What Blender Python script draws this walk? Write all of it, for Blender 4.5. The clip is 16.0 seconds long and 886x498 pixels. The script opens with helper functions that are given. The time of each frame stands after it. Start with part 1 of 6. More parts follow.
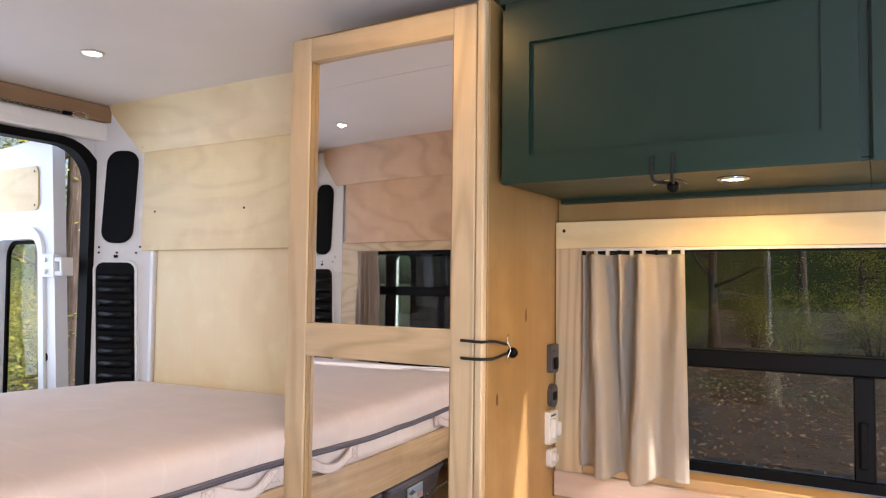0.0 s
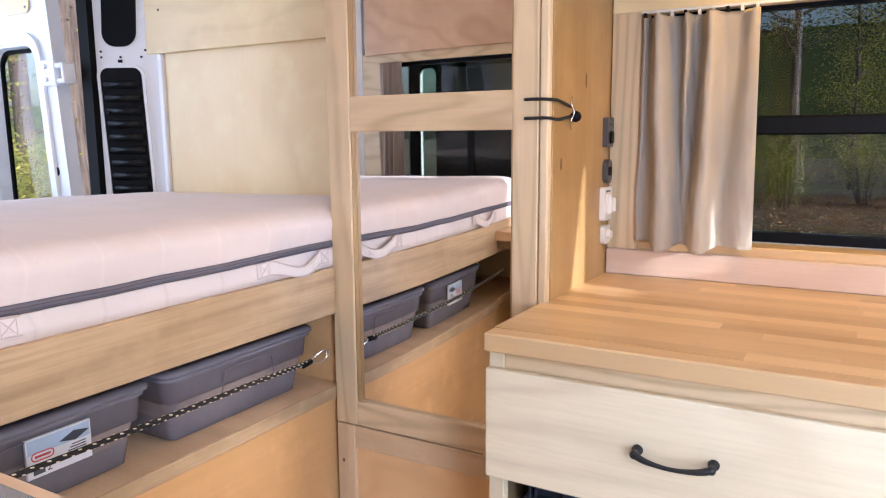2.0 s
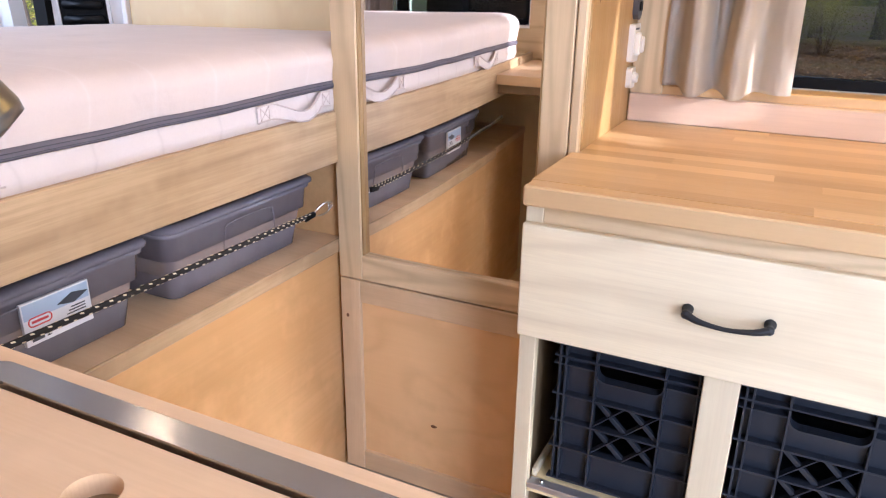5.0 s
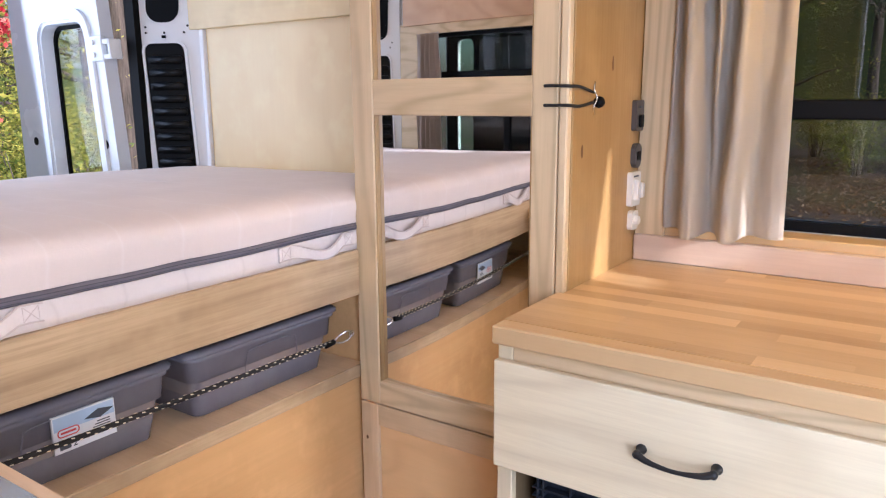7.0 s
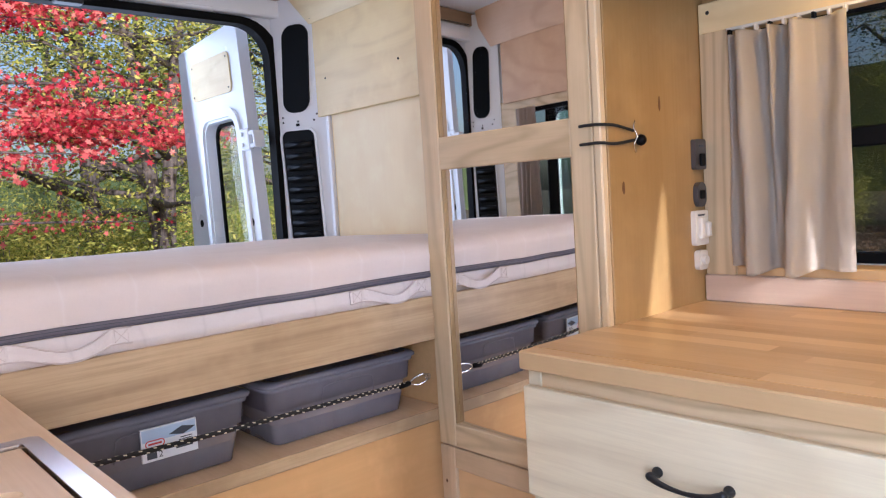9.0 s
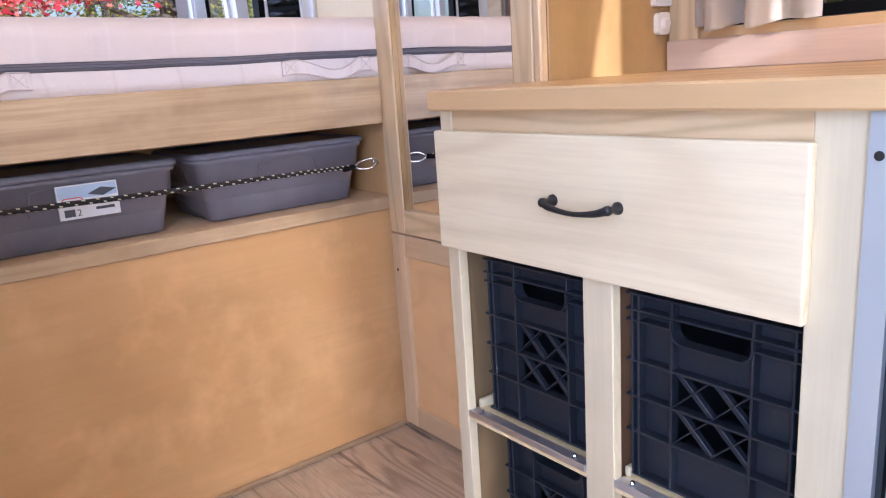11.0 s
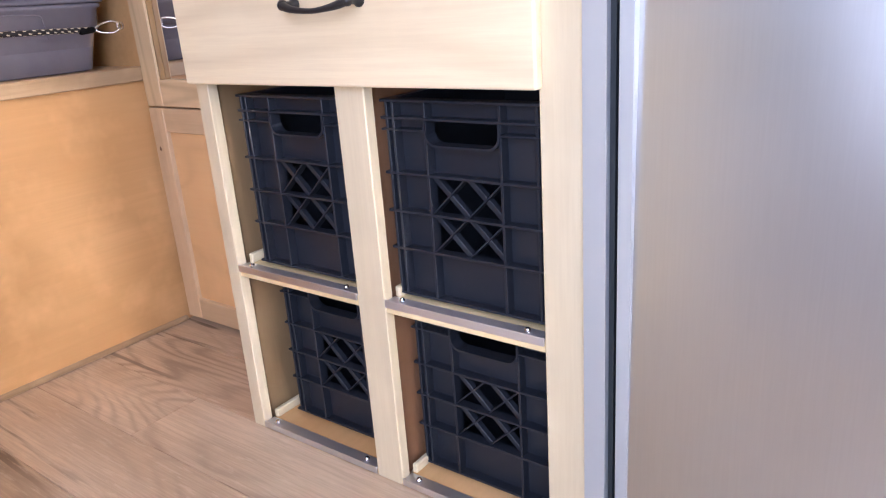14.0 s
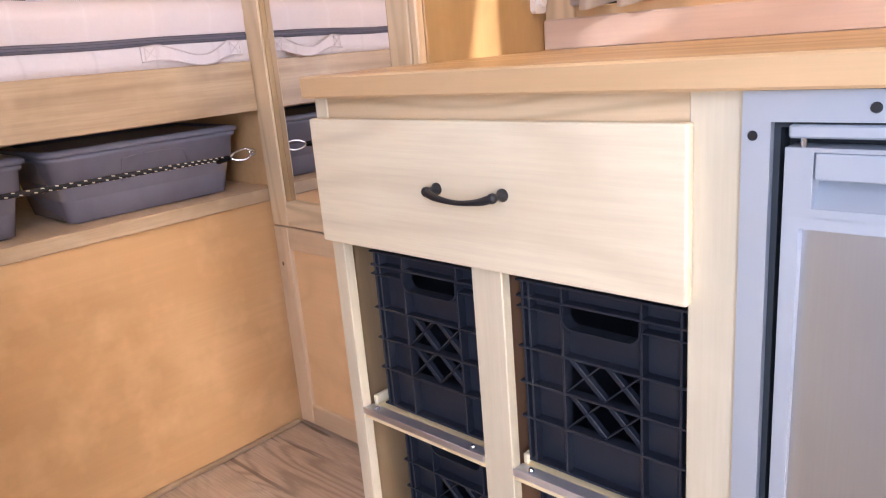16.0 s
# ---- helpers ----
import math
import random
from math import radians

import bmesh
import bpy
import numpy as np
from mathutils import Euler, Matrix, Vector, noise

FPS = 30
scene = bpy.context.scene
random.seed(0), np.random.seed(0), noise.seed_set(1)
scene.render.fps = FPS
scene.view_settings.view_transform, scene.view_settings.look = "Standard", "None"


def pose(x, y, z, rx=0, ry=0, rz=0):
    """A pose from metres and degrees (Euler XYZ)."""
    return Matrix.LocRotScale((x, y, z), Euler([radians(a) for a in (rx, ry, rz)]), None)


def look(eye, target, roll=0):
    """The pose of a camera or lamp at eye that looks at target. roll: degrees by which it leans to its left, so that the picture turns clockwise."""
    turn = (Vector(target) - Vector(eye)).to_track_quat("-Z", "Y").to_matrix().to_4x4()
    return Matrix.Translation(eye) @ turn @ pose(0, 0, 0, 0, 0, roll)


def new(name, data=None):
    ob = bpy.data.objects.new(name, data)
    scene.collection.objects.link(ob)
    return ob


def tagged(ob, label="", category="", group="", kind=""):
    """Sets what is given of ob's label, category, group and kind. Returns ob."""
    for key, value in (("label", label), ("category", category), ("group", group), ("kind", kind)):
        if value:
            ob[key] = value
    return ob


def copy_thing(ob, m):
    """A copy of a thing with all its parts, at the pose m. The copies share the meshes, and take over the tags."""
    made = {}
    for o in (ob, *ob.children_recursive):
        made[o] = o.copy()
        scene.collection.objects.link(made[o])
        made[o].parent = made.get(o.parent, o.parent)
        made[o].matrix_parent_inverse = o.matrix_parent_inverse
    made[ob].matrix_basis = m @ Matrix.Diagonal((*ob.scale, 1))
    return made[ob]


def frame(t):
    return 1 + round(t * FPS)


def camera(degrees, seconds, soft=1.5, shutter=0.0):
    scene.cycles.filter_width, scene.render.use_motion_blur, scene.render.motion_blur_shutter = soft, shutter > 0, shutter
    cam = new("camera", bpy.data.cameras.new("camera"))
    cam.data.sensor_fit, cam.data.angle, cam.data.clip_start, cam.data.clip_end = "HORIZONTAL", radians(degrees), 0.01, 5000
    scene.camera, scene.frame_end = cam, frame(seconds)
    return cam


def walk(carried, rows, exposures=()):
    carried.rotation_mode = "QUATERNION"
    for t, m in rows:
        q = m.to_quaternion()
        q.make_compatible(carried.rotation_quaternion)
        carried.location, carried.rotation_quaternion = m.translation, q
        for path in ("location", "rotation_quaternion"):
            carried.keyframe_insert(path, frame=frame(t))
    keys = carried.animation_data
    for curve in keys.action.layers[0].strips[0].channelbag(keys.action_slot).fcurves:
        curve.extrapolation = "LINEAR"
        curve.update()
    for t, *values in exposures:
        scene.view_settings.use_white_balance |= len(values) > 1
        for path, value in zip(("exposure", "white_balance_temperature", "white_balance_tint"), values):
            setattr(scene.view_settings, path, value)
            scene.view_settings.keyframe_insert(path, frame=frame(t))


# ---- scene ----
cam = camera(62.6, 16.0, 1.2)
METRES, EYE, TILT, LEAN, TURN = 2.05, 1.391, 0.0, 0.0, 30.9
ROWS = [
    (0.0, 0.0, 0.0, 0.0, -0.03, 2.7, -0.68),
    (0.5, -0.0155, 0.0092, -0.0264, -0.17, -0.05, -0.33),
    (1.0, -0.0359, 0.0238, -0.0486, -0.44, -2.53, -0.07),
    (1.5, -0.0593, 0.0344, -0.0704, -0.74, -5.05, 0.06),
    (2.0, -0.0721, 0.0392, -0.0922, -1.14, -8.67, 0.43),
    (2.5, -0.0822, 0.0525, -0.0993, -1.76, -13.0, 1.14),
    (3.0, -0.0932, 0.0708, -0.1043, -2.34, -16.75, 1.13),
    (3.5, -0.1084, 0.0912, -0.1136, -2.94, -19.43, 0.87),
    (6.0, -0.1362, 0.0974, -0.0758, -5.11, -20.74, -1.08),
    (6.5, -0.0974, 0.0741, -0.0607, -3.65, -17.11, -0.44),
    (7.0, -0.0321, 0.0452, -0.0689, 3.51, -11.58, 0.38),
    (7.5, 0.0228, 0.0144, -0.0747, 10.15, -6.12, 1.55),
    (8.0, 0.0457, -0.0139, -0.0957, 13.36, -2.89, 2.85),
    (8.5, 0.0703, -0.0022, -0.1052, 15.67, -2.57, 3.83),
    (11.0, 0.1908, 0.0743, -0.2376, 20.51, -13.58, 3.67),
    (11.5, 0.2037, 0.0824, -0.2889, 13.92, -14.76, 4.72),
    (12.0, 0.2142, 0.0807, -0.3269, 8.99, -16.8, 5.36),
    (12.5, 0.2284, 0.0784, -0.361, 5.84, -18.91, 5.38),
    (13.0, 0.2329, 0.0793, -0.366, 4.48, -20.16, 5.11),
    (13.5, 0.2276, 0.0834, -0.3476, 4.57, -20.11, 4.64),
    (14.0, 0.2221, 0.084, -0.3277, 5.3, -19.17, 3.92),
    (14.5, 0.217, 0.0881, -0.2966, 5.62, -18.46, 3.12),
    (15.0, 0.2047, 0.0905, -0.2771, 5.99, -18.15, 3.03),
    (15.5, 0.1922, 0.0948, -0.2541, 8.07, -17.35, 3.83),
    (16.0, 0.1904, 0.0983, -0.2351, 11.65, -15.76, 4.6),
]
walk(cam, [(t, pose(0, 0, EYE, TILT, LEAN, TURN) @ pose(METRES * x, METRES * y, METRES * z, 90 + pitch, roll, yaw)) for t, x, y, z, yaw, pitch, roll in ROWS],
     [(0, 0.35, 5750, 19), (1.5, 0.50, 5380, 20), (3.5, 0.70, 5260, 23), (6, 0.74, 5330, 22), (7, 0.48, 5280, 21), (8.5, 0.18, 5230, 21), (11, 0.46, 5120, 25), (13, 0.74, 5420, 27), (16, 0.50, 5560, 28)])

# ---- light ----
SUN_ELEV, SUN_AZ = 15.0, 102.0      # azimuth of the sun's place, degrees clockwise from +y
world = bpy.data.worlds.new("sky")
scene.world = world
world.use_nodes = True
wn = world.node_tree
sky = wn.nodes.new("ShaderNodeTexSky")
sky.sky_type = "NISHITA"
sky.sun_disc = False
sky.sun_elevation = radians(SUN_ELEV)
sky.sun_rotation = radians(SUN_AZ)
sky.dust_density = 3.5
wn.links.new(sky.outputs[0], wn.nodes["Background"].inputs[0])
wn.nodes["Background"].inputs[1].default_value = 0.15


def lamp(name, kind, m, power, colour):
    data = bpy.data.lights.new(name, kind)
    data.energy, data.color = power, colour
    ob = new(name, data)
    ob.matrix_world = m
    return ob


sa, se = radians(SUN_AZ), radians(SUN_ELEV)
to_sun = Vector((math.sin(sa) * math.cos(se), math.cos(sa) * math.cos(se), math.sin(se)))
sun = lamp("sun", "SUN", look(to_sun * 40, (0, 0, 0)), 5.0, (1.0, 0.93, 0.82))
sun.data.angle = radians(0.5)

# daylight through the sliding door's opening and the rear opening
door_sky = lamp("daylight_side_door", "AREA", pose(0.62, -0.27, 1.13, 90, 0, 24), 18.5, (0.84, 0.92, 1.0))
door_sky.data.shape, door_sky.data.size, door_sky.data.size_y = "RECTANGLE", 0.64, 1.28
rear_sky = lamp("daylight_rear_door", "AREA", pose(-3.22, 0.82, 1.45, 90, 0, -90), 12.0, (0.84, 0.93, 1.0))
rear_sky.data.shape, rear_sky.data.size, rear_sky.data.size_y = "RECTANGLE", 1.5, 1.0

# area lamp at the added front opening, for daylight from the unseen windscreen
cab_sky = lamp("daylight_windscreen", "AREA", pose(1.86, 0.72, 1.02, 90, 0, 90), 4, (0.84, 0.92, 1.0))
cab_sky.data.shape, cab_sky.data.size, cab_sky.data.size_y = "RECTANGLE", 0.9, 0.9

# ---- materials ----


class Net:
    """A node material with short ways to add and link nodes."""

    def __init__(self, name):
        self.m = bpy.data.materials.new(name)
        self.m.use_nodes = True
        self.t = self.m.node_tree
        self.b = self.t.nodes["Principled BSDF"]
        self.out = self.t.nodes["Material Output"]

    def add(self, kind, **props):
        n = self.t.nodes.new(kind)
        for k, v in props.items():
            if k == "operation":
                n.operation = v
            elif k == "blend":
                n.blend_type = v
        return n

    def link(self, a, b):
        self.t.links.new(a, b)

    def coords(self, scale=(1, 1, 1), vary=True):
        tc = self.add("ShaderNodeTexCoord")
        mp = self.add("ShaderNodeMapping")
        mp.inputs["Scale"].default_value = scale
        if vary:
            info = self.add("ShaderNodeObjectInfo")
            mul = self.add("ShaderNodeMath", operation="MULTIPLY")
            mul.inputs[1].default_value = 37.0
            self.link(info.outputs["Random"], mul.inputs[0])
            addv = self.add("ShaderNodeVectorMath", operation="ADD")
            self.link(tc.outputs["Object"], addv.inputs[0])
            self.link(mul.outputs[0], addv.inputs[1])
            self.link(addv.outputs[0], mp.inputs[0])
        else:
            self.link(tc.outputs["Object"], mp.inputs[0])
        return mp.outputs[0]

    def noise(self, vec, scale, detail=4.0, rough=0.55):
        n = self.add("ShaderNodeTexNoise")
        n.inputs["Scale"].default_value = scale
        n.inputs["Detail"].default_value = detail
        n.inputs["Roughness"].default_value = rough
        if vec is not None:
            self.link(vec, n.inputs["Vector"])
        return n.outputs["Fac"]

    def ramp(self, fac, stops):
        r = self.add("ShaderNodeValToRGB")
        els = r.color_ramp.elements
        while len(els) < len(stops):
            els.new(0.5)
        for e, (p, c) in zip(els, stops):
            e.position, e.color = p, (*c, 1) if len(c) == 3 else c
        self.link(fac, r.inputs[0])
        return r.outputs[0]

    def mix(self, fac, a, b, blend="MIX"):
        n = self.add("ShaderNodeMix")
        n.data_type = "RGBA"
        n.blend_type = blend
        for sock, v in ((n.inputs[0], fac), (n.inputs[6], a), (n.inputs[7], b)):
            if isinstance(v, (int, float)):
                sock.default_value = v
            elif isinstance(v, tuple):
                sock.default_value = (*v, 1)
            else:
                self.link(v, sock)
        return n.outputs[2]

    def math(self, op, a, b=0.0):
        n = self.add("ShaderNodeMath", operation=op)
        for sock, v in ((n.inputs[0], a), (n.inputs[1], b)):
            if isinstance(v, (int, float)):
                sock.default_value = v
            else:
                self.link(v, sock)
        return n.outputs[0]

    def bump(self, height, strength=0.2, distance=0.002):
        n = self.add("ShaderNodeBump")
        n.inputs["Strength"].default_value = strength
        n.inputs["Distance"].default_value = distance
        self.link(height, n.inputs["Height"])
        self.link(n.outputs[0], self.b.inputs["Normal"])

    def set(self, colour=None, rough=None, metal=None, spec=None):
        for key, v in (("Base Color", colour), ("Roughness", rough), ("Metallic", metal), ("Specular IOR Level", spec)):
            if v is None:
                continue
            if isinstance(v, tuple):
                self.b.inputs[key].default_value = (*v, 1)
            elif isinstance(v, (int, float)):
                self.b.inputs[key].default_value = v
            else:
                self.link(v, self.b.inputs[key])
        return self.m


def grey(v):
    return (v, v, v)


def wood(name, light, dark, axis, figure=0.35, across=7.0, rough=0.5, rings=26.0, blotch=0.35, knots=0.0, stretch=0.10, differ=0.16, flecks=0.17, dashes=0.0):
    """Wood with its grain along one axis; figure: how strong the growth lines are; stretch: how far they run on (small: straight)."""
    w = Net(name)
    i = "xyz".index(axis)
    s = [across] * 3
    s[i] = across * stretch
    vec = w.coords(tuple(s))
    warp = w.noise(w.coords(tuple(v * 2.3 for v in s)), 1.0, 2.0)
    broad = w.noise(vec, 0.55, 2.0, 0.45)
    turns = w.math("ADD", w.math("MULTIPLY", broad, rings * 3.0), w.math("MULTIPLY", warp, 3.5))
    ring = w.math("MULTIPLY", w.math("ADD", w.math("SINE", turns), 1.0), 0.5)
    ring = w.math("POWER", ring, 3.0)
    f = [across * 26] * 3
    f[i] = across * 0.9
    fine = w.noise(w.coords(tuple(f)), 1.0, 5.0, 0.7)
    patch = w.noise(w.coords((2.6, 2.6, 2.6)), 1.0, 3.0, 0.55)
    cloud = w.noise(w.coords((9.0, 9.0, 9.0)), 1.0, 3.0, 0.6)
    base = w.mix(w.ramp(broad, [(0.32, grey(0)), (0.68, grey(1))]), light, tuple(l * 0.62 + d * 0.38 for l, d in zip(light, dark)))
    if dashes:
        gate = w.noise(w.coords(tuple(v * 0.9 for v in s)), 1.0, 1.0)
        ring = w.math("MULTIPLY", ring, w.ramp(gate, [(0.42, grey(0.12)), (0.58, grey(1))]))
    c = w.mix(w.math("MULTIPLY", ring, figure), base, tuple(d * 0.72 for d in dark))
    c = w.mix(w.math("MULTIPLY", w.ramp(fine, [(0.38, grey(1)), (0.60, grey(0))]), flecks), c, tuple(d * 0.75 for d in dark))
    c = w.mix(w.math("MULTIPLY", w.ramp(patch, [(0.38, grey(0)), (0.68, grey(1))]), blotch), c, tuple(d * 0.9 + l * 0.1 for l, d in zip(light, dark)))
    c = w.mix(w.math("MULTIPLY", w.ramp(cloud, [(0.50, grey(0)), (0.75, grey(1))]), blotch * 0.8), c, tuple(min(1.0, l * 1.12) for l in light))
    if knots:
        v = w.add("ShaderNodeTexVoronoi")
        ks = [3.1] * 3
        ks[i] = 1.3
        w.link(w.coords(tuple(ks)), v.inputs["Vector"])
        v.inputs["Scale"].default_value = 1.0
        kn = w.ramp(v.outputs["Distance"], [(0.0, grey(1)), (0.05, grey(0.85)), (0.10, grey(0))])
        c = w.mix(w.math("MULTIPLY", kn, knots), c, (0.16, 0.07, 0.02))
    if dashes:      # short dark pores and streaks in drifts
        ds = [across * 15] * 3
        ds[i] = across * 1.0
        streak = w.noise(w.coords(tuple(ds)), 1.0, 3.0, 0.6)
        drift = w.noise(w.coords((2.2, 5.0, 5.0)), 1.0, 2.0)
        mask = w.math("MULTIPLY", w.ramp(streak, [(0.50, grey(0)), (0.60, grey(1))]), w.ramp(drift, [(0.42, grey(0)), (0.60, grey(1))]))
        c = w.mix(w.math("MULTIPLY", mask, dashes), c, tuple(d * 0.55 for d in dark))
    info = w.add("ShaderNodeObjectInfo")
    c = w.mix(differ, c, w.ramp(info.outputs["Random"], [(0.0, dark), (1.0, light)]))
    w.bump(fine, 0.15, 0.001)
    return w.set(c, w.ramp(fine, [(0.3, grey(rough + 0.1)), (0.7, grey(rough - 0.06))]))


def plain(name, colour, rough=0.5, metal=0.0, grain=60.0, vary=0.12, bump=0.05, spec=0.5):
    """A plain surface with slight mottling at two scales."""
    p = Net(name)
    a = p.noise(p.coords(), grain, 4.0)
    b = p.noise(p.coords(), 2.7, 3.0)
    c = p.mix(p.ramp(b, [(0.3, grey(0)), (0.7, grey(1))]), tuple(v * (1 - vary) for v in colour), tuple(min(1, v * (1 + vary)) for v in colour))
    c = p.mix(p.math("MULTIPLY", a, vary), c, tuple(v * 0.75 for v in colour))
    if bump:
        p.bump(a, bump, 0.001)
    return p.set(c, p.ramp(b, [(0.3, grey(max(0.02, rough - 0.05))), (0.7, grey(rough + 0.05))]), metal, spec)


def plank_print(name):
    """Printed oak planks: crisp cathedral lines in some places, long straight grain in others, and short dark checks."""
    w = Net(name)
    bend = w.noise(w.coords((5.0, 14.0, 14.0)), 1.0, 4.0, 0.6)
    hill = w.noise(w.coords((0.95, 4.6, 4.6)), 1.0, 1.5, 0.45)
    turns = w.math("ADD", w.math("MULTIPLY", hill, 150.0), w.math("MULTIPLY", bend, 7.0))
    ring = w.math("POWER", w.math("MULTIPLY", w.math("ADD", w.math("SINE", turns), 1.0), 0.5), 2.2)
    where = w.ramp(w.noise(w.coords((1.3, 3.4, 3.4)), 1.0, 2.0), [(0.44, grey(0.08)), (0.64, grey(1))])
    fine = w.noise(w.coords((7.0, 260.0, 260.0)), 1.0, 4.0, 0.7)
    pores = w.noise(w.coords((16.0, 120.0, 120.0)), 1.0, 3.0, 0.65)
    broad = w.noise(w.coords((1.6, 6.0, 6.0)), 1.0, 3.0)
    c = w.mix(w.ramp(broad, [(0.34, grey(0)), (0.66, grey(1))]), (0.74, 0.60, 0.43), (0.52, 0.395, 0.265))
    c = w.mix(w.math("MULTIPLY", w.math("MULTIPLY", ring, where), 0.62), c, (0.20, 0.135, 0.088))
    c = w.mix(w.math("MULTIPLY", w.ramp(fine, [(0.40, grey(1)), (0.60, grey(0))]), 0.30), c, (0.26, 0.18, 0.12))
    check = w.noise(w.coords((3.2, 60.0, 60.0)), 1.0, 2.0, 0.5)
    drift = w.noise(w.coords((1.7, 7.0, 7.0)), 1.0, 1.0)
    mask = w.math("MULTIPLY", w.ramp(check, [(0.58, grey(0)), (0.64, grey(1))]), w.ramp(drift, [(0.46, grey(0)), (0.56, grey(1))]))
    c = w.mix(w.math("MULTIPLY", mask, 0.85), c, (0.10, 0.065, 0.042))
    c = w.mix(w.math("MULTIPLY", w.ramp(pores, [(0.56, grey(0)), (0.66, grey(1))]), 0.25), c, (0.80, 0.68, 0.53))
    info = w.add("ShaderNodeObjectInfo")
    c = w.mix(0.16, c, w.ramp(info.outputs["Random"], [(0.0, (0.34, 0.25, 0.16)), (1.0, (0.70, 0.57, 0.41))]))
    w.bump(fine, 0.12, 0.001)
    return w.set(c, w.ramp(broad, [(0.3, grey(0.34)), (0.7, grey(0.44))]))


BIRCH = wood("birch_plywood_panel", (0.95, 0.81, 0.50), (0.82, 0.58, 0.26), "z", 0.18, 4.0, 0.42, 11, 0.55, stretch=0.45, flecks=0.05)
BIRCH_X = wood("birch_plywood_long", (0.92, 0.77, 0.45), (0.70, 0.48, 0.19), "x", 0.22, 5.2, 0.42, 24, 0.5, stretch=0.30, flecks=0.06)
PINKPLY = wood("rotary_plywood", (0.74, 0.50, 0.31), (0.52, 0.29, 0.14), "x", 0.32, 4.0, 0.45, 22, 0.4, stretch=0.38, flecks=0.07)
HONEY = wood("honey_plywood", (0.44, 0.285, 0.11), (0.30, 0.165, 0.045), "z", 0.40, 4.5, 0.38, 9, 0.6, knots=0.9, stretch=0.30)
BASEPLY = wood("amber_plywood", (0.80, 0.51, 0.235), (0.60, 0.335, 0.12), "y", 0.40, 3.2, 0.35, 9, 0.75, stretch=0.5)
DOORPLY = wood("pale_amber_plywood", (0.86, 0.585, 0.30), (0.64, 0.385, 0.165), "x", 0.20, 6.0, 0.38, 26, 0.5, stretch=0.4, flecks=0.05)
POPLAR = wood("poplar_upright", (0.78, 0.61, 0.37), (0.57, 0.40, 0.20), "z", 0.55, 8.0, 0.45, 30, 0.35)
POPLAR_X = wood("poplar_rail", (0.78, 0.61, 0.37), (0.57, 0.40, 0.20), "x", 0.62, 8.0, 0.45, 36, 0.35, stretch=0.14)
POPLAR_Y = wood("poplar_board", (0.62, 0.46, 0.27), (0.36, 0.24, 0.12), "y", 0.55, 5.0, 0.42, 30, 0.55, stretch=0.16, flecks=0.40, knots=0.5)
PALE = wood("pale_poplar_face_frame", (0.80, 0.71, 0.50), (0.62, 0.50, 0.29), "z", 0.32, 9.0, 0.5, 10, 0.25)
PALE_X = wood("pale_poplar_drawer", (0.89, 0.79, 0.545), (0.72, 0.56, 0.33), "x", 0.34, 5.0, 0.5, 40, 0.14, stretch=0.14, flecks=0.24)
DOORWOOD = wood("door_stile_wood", (0.80, 0.61, 0.38), (0.54, 0.37, 0.20), "z", 0.5, 9.0, 0.42, 12, 0.4, knots=0.5)
DOORWOOD_X = wood("door_rail_wood", (0.80, 0.61, 0.38), (0.54, 0.37, 0.20), "x", 0.5, 9.0, 0.42, 12, 0.4)
BUTCHER = wood("oiled_beech_stave", (0.78, 0.55, 0.285), (0.46, 0.275, 0.11), "x", 0.34, 12.0, 0.33, 10, 0.35, differ=0.62)
# two darkened plywoods: shade inside bays and galley put into the colour
SHADE_REDPLY = wood("shaded_reddish_plywood", (0.30, 0.165, 0.085), (0.19, 0.09, 0.04), "z", 0.35, 5.0, 0.42, 12, 0.4)
SHADE_BROWNPLY = wood("shaded_brown_plywood", (0.34, 0.235, 0.12), (0.22, 0.135, 0.06), "z", 0.35, 5.0, 0.42, 12, 0.4)
PINKWOOD = wood("pinkish_sill_wood", (0.78, 0.61, 0.46), (0.62, 0.43, 0.29), "x", 0.4, 9.0, 0.45, 14, 0.3)
VINYL = plank_print("grey_oak_vinyl")
BOARD = wood("sink_cover_board", (0.86, 0.64, 0.40), (0.68, 0.45, 0.23), "x", 0.32, 6.0, 0.42, 10, 0.3, knots=0.4)
HEADER = wood("brown_header_board", (0.36, 0.23, 0.13), (0.24, 0.14, 0.07), "y", 0.3, 6.0, 0.5, 14, 0.3)
CEILING = plain("white_ceiling_panel", (0.80, 0.77, 0.74), 0.6, grain=40, vary=0.03)
WHITE_VAN = plain("white_body_paint", (0.88, 0.89, 0.90), 0.25, grain=20, vary=0.03, bump=0.0)
BLACK_PLASTIC = plain("black_moulded_plastic", (0.004, 0.0045, 0.0055), 0.5, grain=220, vary=0.2, bump=0.2, spec=0.12)
VENT_BLACK = plain("satin_black_vent_plastic", (0.004, 0.0045, 0.0055), 0.34, grain=120, vary=0.2, bump=0.1, spec=0.22)
RUBBER = plain("black_rubber", (0.004, 0.004, 0.004), 0.65, grain=120, spec=0.12)
CRATE = plain("charcoal_crate_plastic", (0.021, 0.025, 0.034), 0.40, grain=160, vary=0.12, bump=0.08, spec=0.42)
GREEN = plain("dark_green_paint", (0.010, 0.032, 0.020), 0.38, grain=90, vary=0.10, bump=0.12)
BLACK_METAL = plain("black_iron", (0.012, 0.012, 0.013), 0.42, grain=150)
CHROME = plain("polished_steel", (0.75, 0.75, 0.76), 0.16, 1.0, vary=0.04, bump=0)
ALU = plain("milled_aluminium", (0.74, 0.74, 0.76), 0.50, 1.0, grain=200, vary=0.08)
FRIDGE_GREY = plain("silver_plastic_trim", (0.44, 0.485, 0.525), 0.33, 0.35, vary=0.04, bump=0)
